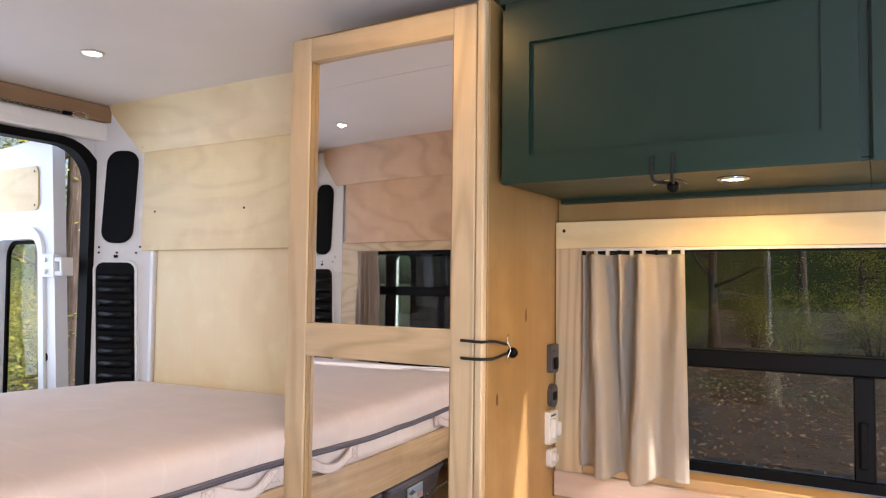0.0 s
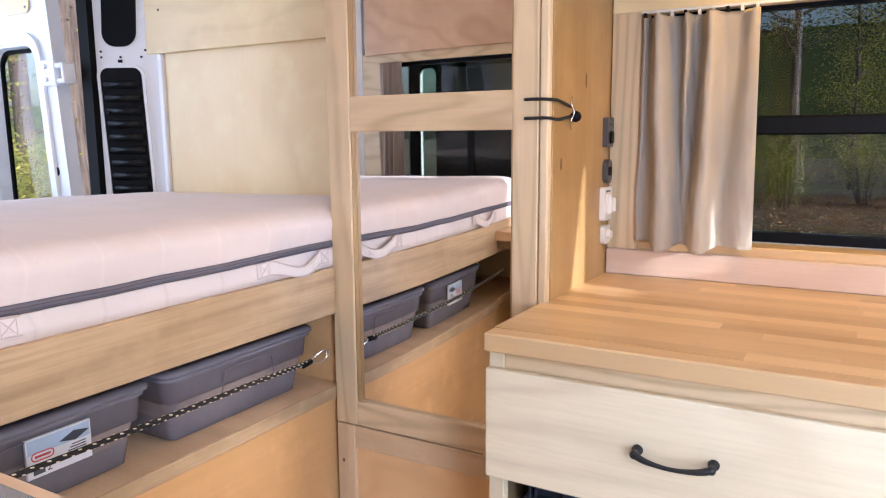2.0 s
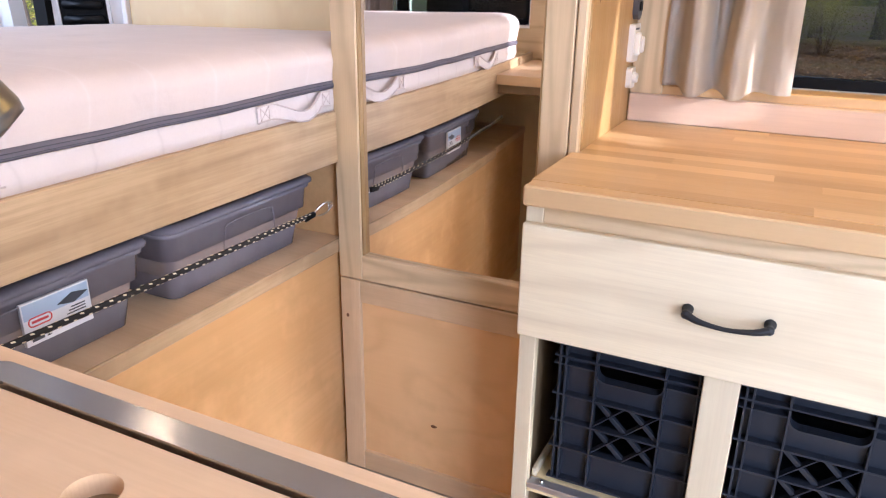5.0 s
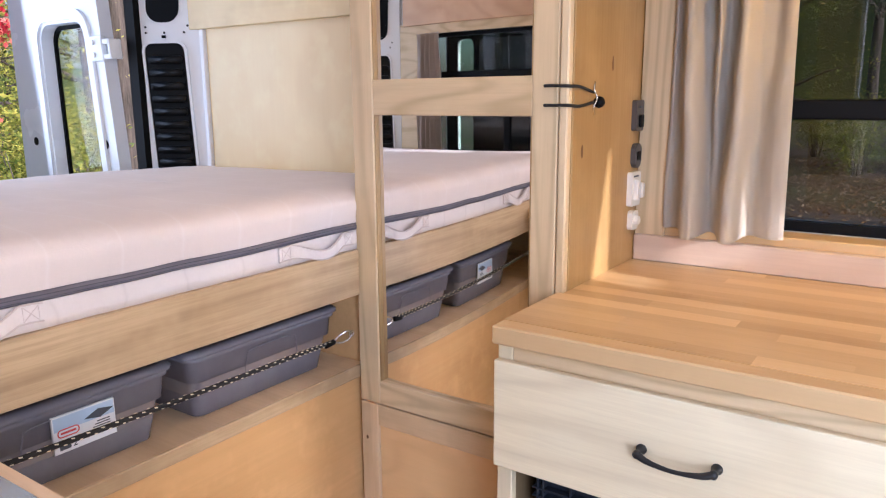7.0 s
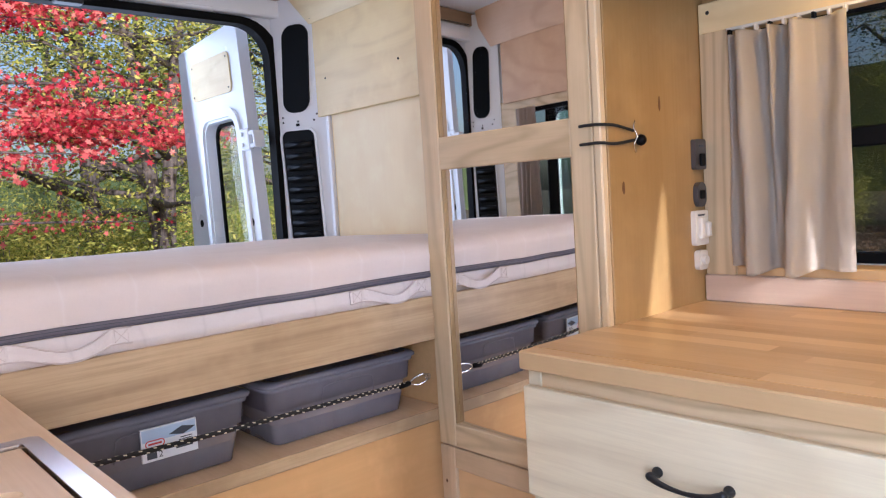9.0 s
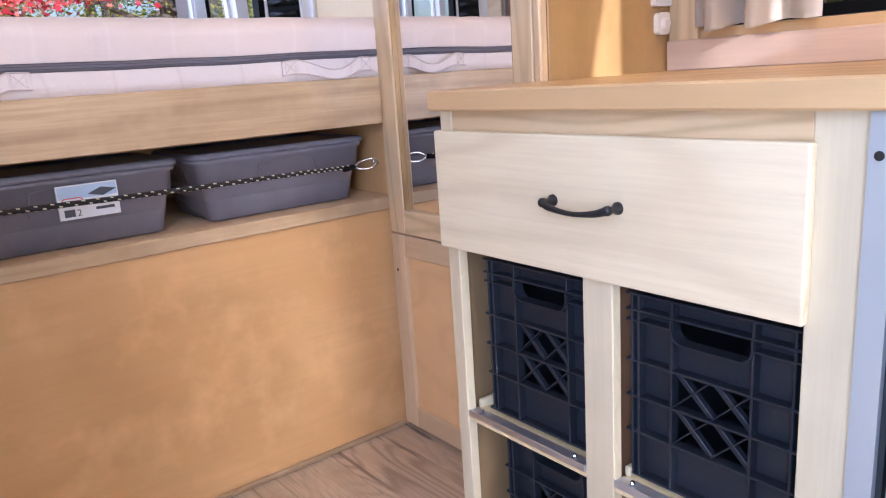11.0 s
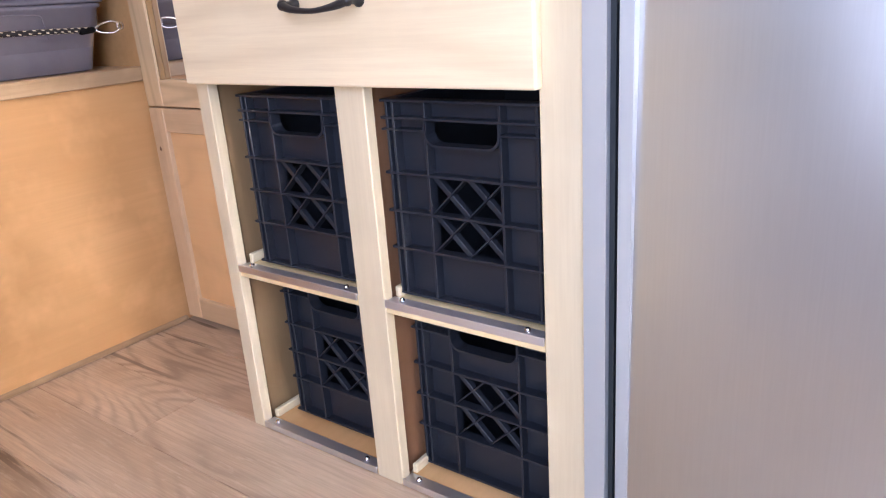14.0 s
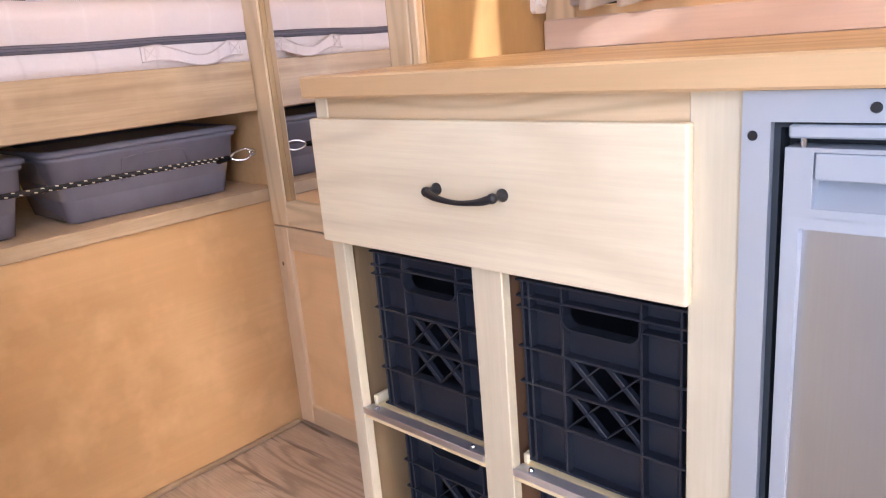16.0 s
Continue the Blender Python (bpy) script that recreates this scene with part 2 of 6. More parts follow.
DARKGAP = plain("dark_seal", (0.018, 0.024, 0.028), 0.6)
WHITE_PLASTIC = plain("white_switch_plastic", (0.76, 0.73, 0.66), 0.35, vary=0.03, bump=0)
GREY_PLASTIC = plain("grey_socket_plastic", (0.07, 0.065, 0.065), 0.4)
PAPER = plain("label_paper", (0.75, 0.78, 0.82), 0.4, vary=0.03, bump=0)
LABEL_RED = plain("label_red", (0.62, 0.06, 0.06), 0.4)
LABEL_GREY = plain("label_dark_print", (0.05, 0.06, 0.08), 0.4)
LABEL_BLUE = plain("label_pale_blue", (0.42, 0.55, 0.72), 0.4)
CORD_BLACK = plain("woven_black_cord", (0.012, 0.012, 0.012), 0.8, grain=300)
CORD_PALE = plain("woven_pale_fleck", (0.74, 0.67, 0.48), 0.8, grain=300)
PIPING = plain("grey_zip_tape", (0.15, 0.14, 0.165), 0.8, grain=250, bump=0.3)
ZIP_DARK = plain("dark_zip_edge", (0.05, 0.048, 0.058), 0.7, grain=250)
KNOT = plain("dark_knot", (0.14, 0.062, 0.022), 0.5, grain=180, vary=0.35)


def brushed(name, colour, axis, rough, score=0.018, ripple=1.0, aniso=0.5, turn=0.0):
    n = Net(name)
    s = [4.0, 4.0, 4.0]
    for k in range(3):
        if "xyz"[k] != axis:
            s[k] = 420.0
    lines = n.noise(n.coords(tuple(s)), 1.0, 3.0, 0.7)
    big = n.noise(n.coords((3, 3, 3)), 1.0, 2.0)
    wave = n.noise(n.coords((5.0, 5.0, 1.6)), 1.0, 1.0)
    n.bump(n.math("ADD", n.math("MULTIPLY", lines, score), n.math("MULTIPLY", wave, ripple)), 0.30, 0.012)
    n.b.inputs["Anisotropic"].default_value = aniso
    n.b.inputs["Anisotropic Rotation"].default_value = turn
    return n.set(n.mix(lines, tuple(c * 0.9 for c in colour), colour), n.ramp(big, [(0.3, grey(rough - 0.04)), (0.7, grey(rough + 0.05))]), 1.0)


STEEL = brushed("brushed_steel_panel", (0.52, 0.525, 0.535), "z", 0.30, 0.010, 0.0, 0.0)
FAUCET_STEEL = brushed("brushed_steel_faucet", (0.30, 0.295, 0.285), "x", 0.30)
SINK_STEEL = brushed("brushed_steel_sink", (0.52, 0.50, 0.48), "x", 0.22, 0.008, 0.0, 0.9, 0.25)


def cloth(name, colour, scale, rough=0.9, stripes=0.0):
    n = Net(name)
    v = n.coords((1, 1, 1), vary=False)
    a = n.noise(v, scale, 3.0, 0.7)
    b = n.noise(v, 6.0, 4.0)
    c = n.mix(n.ramp(b, [(0.3, grey(0)), (0.7, grey(1))]), tuple(x * 0.93 for x in colour), colour)
    c = n.mix(n.math("MULTIPLY", a, 0.25), c, tuple(x * 0.7 for x in colour))
    wv = n.add("ShaderNodeTexWave")
    n.link(v, wv.inputs["Vector"])
    wv.inputs["Scale"].default_value = scale * 0.6
    wv.inputs["Distortion"].default_value = 1.5
    n.bump(n.math("ADD", a, n.math("MULTIPLY", wv.outputs["Fac"], 0.3)), 0.25, 0.001)
    n.b.inputs["Sheen Weight"].default_value = 0.2
    return n.set(c, rough, spec=0.2)


MATTRESS = cloth("knitted_mattress_cover", (0.81, 0.71, 0.655), 240)


def quilt(m, gap, lift):
    """Pale stitched channels across the cover and soft wrinkles."""
    t = m.node_tree
    bsdf = t.nodes["Principled BSDF"]
    tc = t.nodes.new("ShaderNodeTexCoord")
    sep = t.nodes.new("ShaderNodeSeparateXYZ")
    t.links.new(tc.outputs["Object"], sep.inputs[0])
    nz = t.nodes.new("ShaderNodeTexNoise")
    nz.inputs["Scale"].default_value = 5.0
    nz.inputs["Detail"].default_value = 4.0
    t.links.new(tc.outputs["Object"], nz.inputs["Vector"])
    sway = t.nodes.new("ShaderNodeMath")
    sway.operation = "MULTIPLY_ADD"
    sway.inputs[1].default_value = 0.05
    t.links.new(nz.outputs["Fac"], sway.inputs[0])
    t.links.new(sep.outputs["Y"], sway.inputs[2])
    pp = t.nodes.new("ShaderNodeMath")
    pp.operation = "PINGPONG"
    pp.inputs[1].default_value = gap / 2
    t.links.new(sway.outputs[0], pp.inputs[0])
    rr = t.nodes.new("ShaderNodeValToRGB")
    rr.color_ramp.elements[0].color, rr.color_ramp.elements[1].color = (1, 1, 1, 1), (0, 0, 0, 1)
    rr.color_ramp.elements[1].position = 0.005
    t.links.new(pp.outputs[0], rr.inputs[0])
    old = bsdf.inputs["Base Color"].links[0].from_socket
    mx = t.nodes.new("ShaderNodeMix")
    mx.data_type = "RGBA"
    mx.inputs[7].default_value = lift
    soft = t.nodes.new("ShaderNodeMath")
    soft.operation = "MULTIPLY"
    soft.inputs[1].default_value = 0.26
    t.links.new(rr.outputs[0], soft.inputs[0])
    t.links.new(soft.outputs[0], mx.inputs[0])
    t.links.new(old, mx.inputs[6])
    t.links.new(mx.outputs[2], bsdf.inputs["Base Color"])
    wr = t.nodes.new("ShaderNodeBump")
    wr.inputs["Strength"].default_value = 0.35
    wr.inputs["Distance"].default_value = 0.02
    t.links.new(nz.outputs["Fac"], wr.inputs["Height"])
    t.links.new(bsdf.inputs["Normal"].links[0].from_socket, wr.inputs["Normal"])
    t.links.new(wr.outputs[0], bsdf.inputs["Normal"])


quilt(MATTRESS, 0.125, (0.86, 0.80, 0.78, 1))
MATTRESS_LOW = cloth("mattress_border_fabric", (0.80, 0.73, 0.70), 200)
PIPING_PALE = cloth("mattress_handle_piping", (0.66, 0.57, 0.54), 300)
quilt(MATTRESS_LOW, 0.125, (0.50, 0.44, 0.42, 1))
LINEN = cloth("linen_curtain", (0.74, 0.66, 0.54), 420)
LINEN_GREY = cloth("grey_linen_curtain", (0.60, 0.51, 0.43), 420)


def glass(name, tint, alpha_rough=0.0):
    n = Net(name)
    n.b.inputs["Transmission Weight"].default_value = 1.0
    n.b.inputs["IOR"].default_value = 1.45
    dirt = n.noise(n.coords((3, 3, 3)), 1.5, 3.0)
    return n.set(tint, n.ramp(dirt, [(0.4, grey(alpha_rough)), (0.8, grey(alpha_rough + 0.01))]))


TINTED = glass("dark_tinted_glass", (0.29, 0.305, 0.30))
BED_GLASS = glass("smoked_glass", (0.50, 0.56, 0.54))
GREEN_GLASS = glass("green_tinted_glass", (0.62, 0.80, 0.70))
CLEAR = glass("clear_glass", (0.90, 0.93, 0.93))
CLEAR.node_tree.nodes["Principled BSDF"].inputs["IOR"].default_value = 1.2
mir = Net("acrylic_mirror")
MIRROR = mir.set((0.88, 0.86, 0.84), 0.015, 1.0)


def frosted():
    n = Net("smoky_clear_plastic")
    n.b.inputs["Transmission Weight"].default_value = 0.45
    n.b.inputs["IOR"].default_value = 1.3
    a = n.noise(n.coords((5, 5, 5)), 3.0, 4.0)
    n.bump(a, 0.05, 0.002)
    return n.set(n.mix(a, (0.27, 0.265, 0.32), (0.37, 0.365, 0.42)), 0.24)


BIN = frosted()


def glow(name, colour, strength):
    n = Net(name)
    n.b.inputs["Emission Color"].default_value = (*colour, 1)
    n.b.inputs["Emission Strength"].default_value = strength
    return n.set(colour, 0.4)


PUCK = glow("warm_lamp_lens", (1.0, 0.74, 0.28), 26.0)
PUCK_COOL = glow("soft_white_lamp_lens", (1.0, 0.74, 0.40), 30.0)


def leafy(name, a, b, c, gloss=0.4):
    n = Net(name)
    geo = n.add("ShaderNodeNewGeometry")
    big = n.noise(n.coords((0.6, 0.6, 0.6), vary=False), 1.0, 2.0)
    mixed = n.math("ADD", n.math("MULTIPLY", geo.outputs["Random Per Island"], 0.7), n.math("MULTIPLY", big, 0.4))
    col = n.ramp(mixed, [(0.15, a), (0.5, b), (0.9, c)])
    tr = n.add("ShaderNodeBsdfTranslucent")
    n.link(col, tr.inputs["Color"])
    sh = n.add("ShaderNodeMixShader")
    sh.inputs[0].default_value = 0.4
    n.set(col, 0.5, spec=0.3)
    n.link(n.b.outputs[0], sh.inputs[1])
    n.link(tr.outputs[0], sh.inputs[2])
    n.link(sh.outputs[0], n.out.inputs[0])
    return n.m


LEAF_GREEN = leafy("green_leaves", (0.06, 0.10, 0.02), (0.25, 0.31, 0.055), (0.60, 0.56, 0.11))
LEAF_DARK = leafy("dark_needles", (0.02, 0.045, 0.015), (0.045, 0.08, 0.025), (0.09, 0.13, 0.04))
LEAF_YELLOW = leafy("yellowing_leaves", (0.11, 0.14, 0.025), (0.38, 0.39, 0.06), (0.74, 0.65, 0.14))
LEAF_RED = leafy("red_maple_leaves", (0.34, 0.015, 0.03), (0.70, 0.06, 0.08), (0.90, 0.30, 0.22))
LITTER = leafy("fallen_leaves", (0.12, 0.06, 0.03), (0.30, 0.17, 0.08), (0.58, 0.44, 0.28))


def bark():
    n = Net("furrowed_bark")
    v = n.coords((14, 14, 1.6))
    a = n.noise(v, 1.0, 6.0, 0.7)
    n.bump(a, 0.9, 0.03)
    return n.set(n.ramp(a, [(0.35, (0.03, 0.023, 0.018)), (0.65, (0.17, 0.135, 0.11))]), 0.9)


BARK = bark()


def soil():
    n = Net("leaf_strewn_ground")
    v = n.coords((1, 1, 1), vary=False)
    a = n.noise(v, 0.25, 4.0)
    b = n.noise(v, 9.0, 6.0, 0.7)
    c = n.mix(n.ramp(b, [(0.4, grey(0)), (0.62, grey(1))]), (0.07, 0.05, 0.035), (0.20, 0.12, 0.06))
    c = n.mix(n.ramp(a, [(0.45, grey(0)), (0.62, grey(0.8))]), c, (0.10, 0.13, 0.03))
    n.bump(b, 0.8, 0.05)
    return n.set(c, 0.95)


SOIL = soil()
PAD = plain("added_pale_gravel", (0.40, 0.37, 0.33), 0.95, grain=45, vary=0.14, bump=0.6)
ROAD = plain("packed_gravel_track", (0.12, 0.10, 0.082), 0.95, grain=12, vary=0.3, bump=0.6)

# ---- building helpers ----


def thing(name, at, label, category, group="", kind=""):
    ob = new(name)
    ob.location = at
    ob.empty_display_size = 0.05
    return tagged(ob, label, category, group, kind)


def origin(ob):
    o = Vector((0, 0, 0))
    while ob is not None:
        o += ob.location
        ob = ob.parent
    return o


def part(name, bm, material, parent=None, label="", smooth=False):
    """One mesh object, its geometry given in world coordinates, under a thing or part."""
    me = bpy.data.meshes.new(name)
    bmesh.ops.recalc_face_normals(bm, faces=bm.faces)
    if parent is not None:
        bm.transform(Matrix.Translation(-origin(parent)))
    bm.to_mesh(me)
    bm.free()
    if smooth:
        for p in me.polygons:
            p.use_smooth = True
    me.materials.append(material)
    ob = new(name, me)
    ob.parent = parent
    if label:
        ob["label"] = label
    return ob


def structure(name, bm, material, label, category, smooth=False):
    return tagged(part(name, bm, material, None, "", smooth), label, category, "", "structure")


def box(x0, x1, y0, y1, z0, z1, bevel=0.0015, bm=None, seg=1):
    own = bmesh.new()
    bmesh.ops.create_cube(own, size=1)
    own.transform(Matrix.Translation(((x0 + x1) / 2, (y0 + y1) / 2, (z0 + z1) / 2)) @ Matrix.Diagonal((abs(x1 - x0), abs(y1 - y0), abs(z1 - z0), 1)))
    if bevel:
        bmesh.ops.bevel(own, geom=own.edges[:], offset=bevel, segments=seg, profile=0.5, affect="EDGES")
    if bm is None:
        return own
    merge(bm, own)
    return bm


def merge(bm, other):
    me = bpy.data.meshes.new("tmp")
    other.to_mesh(me)
    other.free()
    bm.from_mesh(me)
    bpy.data.meshes.remove(me)
    return bm


def rounded(w, h, r, n=5, cx=0.0, cy=0.0):
    """Points of a rounded rectangle round (cx, cy), anticlockwise."""
    pts = []
    for k, (sx, sy) in enumerate(((1, -1), (1, 1), (-1, 1), (-1, -1))):
        for j in range(n + 1):
            a = -math.pi / 2 + (k + j / n) * math.pi / 2
            pts.append((cx + sx * (w / 2 - r) + r * math.cos(a), cy + sy * (h / 2 - r) + r * math.sin(a)))
    return pts


def prism(outline, depth, m, hole=None, bevel=0.0):
    """An outline in x and y, drawn out from z = 0 to depth, with a hole of as many points, laid by the pose m."""
    bm = bmesh.new()
    n = len(outline)
    lo = [bm.verts.new((x, y, 0)) for x, y in outline]
    hi = [bm.verts.new((x, y, depth)) for x, y in outline]
    for i in range(n):
        bm.faces.new((lo[i], lo[(i + 1) % n], hi[(i + 1) % n], hi[i]))
    if hole:
        lo2 = [bm.verts.new((x, y, 0)) for x, y in hole]
        hi2 = [bm.verts.new((x, y, depth)) for x, y in hole]
        for i in range(n):
            j = (i + 1) % n
            bm.faces.new((lo2[i], hi2[i], hi2[j], lo2[j]))
            bm.faces.new((lo[i], lo2[i], lo2[j], lo[j]))
            bm.faces.new((hi[i], hi[j], hi2[j], hi2[i]))
    else:
        bm.faces.new(lo[::-1])
        bm.faces.new(hi)
    if bevel:
        sharp = [e for e in bm.edges if len(e.link_faces) == 2 and e.calc_face_angle(0) > 0.9]
        bmesh.ops.bevel(bm, geom=sharp, offset=bevel, segments=2, profile=0.5, affect="EDGES")
    bm.transform(m)
    return bm


def lathe(profile, at, turn=None, n=24):
    """A turned solid: (radius, height) pairs up its axis."""
    bm = bmesh.new()
    rings = []
    for r, z in profile:
        if r < 1e-5:
            rings.append([bm.verts.new((0, 0, z))])
        else:
            rings.append([bm.verts.new((r * math.cos(2 * math.pi * k / n), r * math.sin(2 * math.pi * k / n), z)) for k in range(n)])
    for a, b in zip(rings, rings[1:]):
        for k in range(n):
            q = [a[k % len(a)], a[(k + 1) % len(a)], b[(k + 1) % len(b)], b[k % len(b)]]
            q = list(dict.fromkeys(q))
            if len(q) > 2:
                bm.faces.new(q)
    m = Matrix.Translation(at)
    if turn is not None:
        m = m @ turn
    bm.transform(m)
    return bm


def tube(points, radius, n=8, bm=None, caps=True):
    """A round bar along points; radius: one, or one for each point."""
    bm = bm or bmesh.new()
    pts = [Vector(p) for p in points]
    rad = radius if isinstance(radius, (list, tuple)) else [radius] * len(pts)
    ref = Vector((0, 0, 1)) if abs((pts[-1] - pts[0]).normalized().z) < 0.9 else Vector((1, 0, 0))
    rings = []
    for i, p in enumerate(pts):
        d = (pts[min(i + 1, len(pts) - 1)] - pts[max(i - 1, 0)]).normalized()
        u = d.cross(ref)
        u = u.normalized() if u.length > 1e-4 else Vector((0, 1, 0))
        v = d.cross(u).normalized()
        rings.append([bm.verts.new(p + rad[i] * (math.cos(2 * math.pi * k / n) * u + math.sin(2 * math.pi * k / n) * v)) for k in range(n)])
    for a, b in zip(rings, rings[1:]):
        for k in range(n):
            bm.faces.new((a[k], a[(k + 1) % n], b[(k + 1) % n], b[k]))
    if caps:
        bm.faces.new(rings[0][::-1])
        bm.faces.new(rings[-1])
    return bm


def arc(points, n=6):
    """A smooth line through points."""
    p = [Vector(q) for q in points]
    p = [2 * p[0] - p[1], *p, 2 * p[-1] - p[-2]]
    out = []
    for i in range(1, len(p) - 2):
        for k in range(n):
            t = k / n
            out.append(0.5 * (2 * p[i] + (p[i + 1] - p[i - 1]) * t + (2 * p[i - 1] - 5 * p[i] + 4 * p[i + 1] - p[i + 2]) * t * t
                              + (3 * p[i] - p[i - 1] - 3 * p[i + 1] + p[i + 2]) * t ** 3))
    out.append(p[-2])
    return out


def grid(nu, nv, fn, close=False):
    bm = bmesh.new()
    vs = [[bm.verts.new(fn(i / nu, j / nv)) for j in range(nv + 1)] for i in range(nu + 1)]
    for i in range(nu):
        for j in range(nv):
            bm.faces.new((vs[i][j], vs[i + 1][j], vs[i + 1][j + 1], vs[i][j + 1]))
    return bm


# plane poses for prism(): the outline's x and y lie along the named axes
def on_xz(y):
    """Outline in x and z, drawn out towards -y from y."""
    return Matrix(((1, 0, 0, 0), (0, 0, -1, y), (0, 1, 0, 0), (0, 0, 0, 1)))


def on_yz(x):
    """Outline in y and z, drawn out towards +x from x."""
    return Matrix(((0, 0, 1, x), (1, 0, 0, 0), (0, 1, 0, 0), (0, 0, 0, 1)))

# ---- the van's shell ----
rect = [(-2.56, -0.30), (1.9, -0.30), (1.9, 2.16), (-2.56, 2.16)]
wall_driver = structure("wall_driver_side", prism(rect, 0.10, on_xz(1.905), [(-0.66, 0.95), (0.66, 0.95), (0.66, 1.50), (-0.66, 1.50)]),
                        WHITE_VAN, "white painted steel van side wall behind plywood", "wall")
rear_wall_p = structure("wall_passenger_rear", prism([(-2.56, -0.30), (-0.45, -0.30), (-0.45, 2.16), (-2.56, 2.16)], 0.10, on_xz(-0.16),
                        [(-2.19, 1.00), (-1.25, 1.00), (-1.25, 1.547), (-2.19, 1.547)]), WHITE_VAN, "white painted steel van side wall", "wall")
structure("wall_passenger_front", box(0.95, 1.9, -0.26, -0.16, -0.30, 2.16), WHITE_VAN, "white painted steel van side wall ahead of the side door", "wall")
structure("wall_above_side_door", box(-0.45, 0.95, -0.26, -0.16, 1.80, 2.16), WHITE_VAN, "white painted steel above the open side door", "wall")
# unseen partition added in front; its gaps let through only narrow sun patches
TY, TZ = 2.60 * math.tan(radians(12)), 2.60 / math.cos(radians(12)) * math.tan(radians(15))
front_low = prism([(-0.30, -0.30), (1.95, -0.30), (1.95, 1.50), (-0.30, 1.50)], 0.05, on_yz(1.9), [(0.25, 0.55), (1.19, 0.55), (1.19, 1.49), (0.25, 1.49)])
structure("wall_front_low", front_low, BIRCH, "unseen plywood partition added at the front, with a daylight opening", "wall")
SPLIT = 1.61 - TY
for y0, y1, gap in ((-0.30, SPLIT, ((1.445, 0.84), (1.545, 0.84), (1.543, 1.02), (1.533, 1.15), (1.525, 1.14))), (SPLIT, 1.95, ((1.708, 0.83), (1.752, 0.83), (1.750, 0.90), (1.728, 0.96), (1.716, 1.03)))):
    sheet = [(y0, 1.50), (y1, 1.50), (y1, 1.80), (y1, 2.16), (y0, 2.16)]
    structure("wall_front_high", prism(sheet, 0.012, on_yz(1.9), [(y - TY, z + TZ) for y, z in gap]), BIRCH, "unseen plywood sheet added at the front, its gap shaping a sun patch", "wall")
# added pane: stops direct sun at the lower opening
structure("window_cab", box(1.915, 1.921, 0.24, 1.20, 0.54, 1.50, 0), CLEAR, "unseen added pane that keeps the sun out of the front opening", "window")
structure("floor", box(-2.56, 1.9, 0.49, 1.80, -0.07, -0.004, 0), BIRCH_X, "plywood subfloor under vinyl planks", "floor")
structure("floor_under_galley", box(-2.56, -0.40, -0.16, 0.49, -0.07, -0.004, 0), BIRCH_X, "plywood subfloor beneath the galley", "floor")
structure("step_well", box(-0.40, 1.9, -0.26, 0.49, -0.30, -0.25, 0.004), VINYL, "wood-look entry step well inside the side door", "step")
ceil = box(-2.56, 1.9, -0.2, 1.85, 2.05, 2.09, 0)
for yy in (0.78,):
    box(-2.5, 1.8, yy - 0.001, yy + 0.001, 2.049, 2.051, 0, ceil)
structure("ceiling", ceil, CEILING, "white painted ceiling panels with fine seams", "ceiling")

# rear frame with the large opening
def rear_loop(grow=0.0):
    return rounded(1.76 + 2 * grow, 1.46 + 2 * grow, 0.16 + grow, 7, 0.825, 1.17)


outer = []
for px, pz in rear_loop():
    dx, dz = px - 0.825, pz - 1.17
    k = min(1.09 / max(abs(dx), 1e-6), (0.99 if dz > 0 else 1.47) / max(abs(dz), 1e-6))
    outer.append((0.825 + dx * k, 1.17 + dz * k))
structure("wall_rear_frame", prism(outer, 0.06, on_yz(-2.62), rear_loop()), WHITE_VAN, "white steel frame round the open rear doorway", "wall")
seal = prism(rear_loop(0.012), 0.055, on_yz(-2.60), rounded(1.76 - 0.09, 1.46 - 0.036, 0.13, 7, 0.825, 1.17), 0.006)
structure("trim_rear_seal", seal, RUBBER, "black rubber seal round the rear doorway", "trim")
structure("trim_rear_header", box(-2.56, -2.515, -0.12, 1.75, 1.915, 1.985, 0.008, None, 2), WHITE_VAN, "white steel header above the rear doorway", "trim")
structure("trim_header_board", box(-2.55, -2.50, -0.14, 1.77, 1.985, 2.047, 0.002), HEADER, "brown plywood board above the rear doorway", "trim")
slot = box(-2.517, -2.512, 0.95, 1.42, 1.925, 1.945, 0.001)
structure("trim_header_rib", slot, WHITE_VAN, "raised white rib on the steel header", "trim")


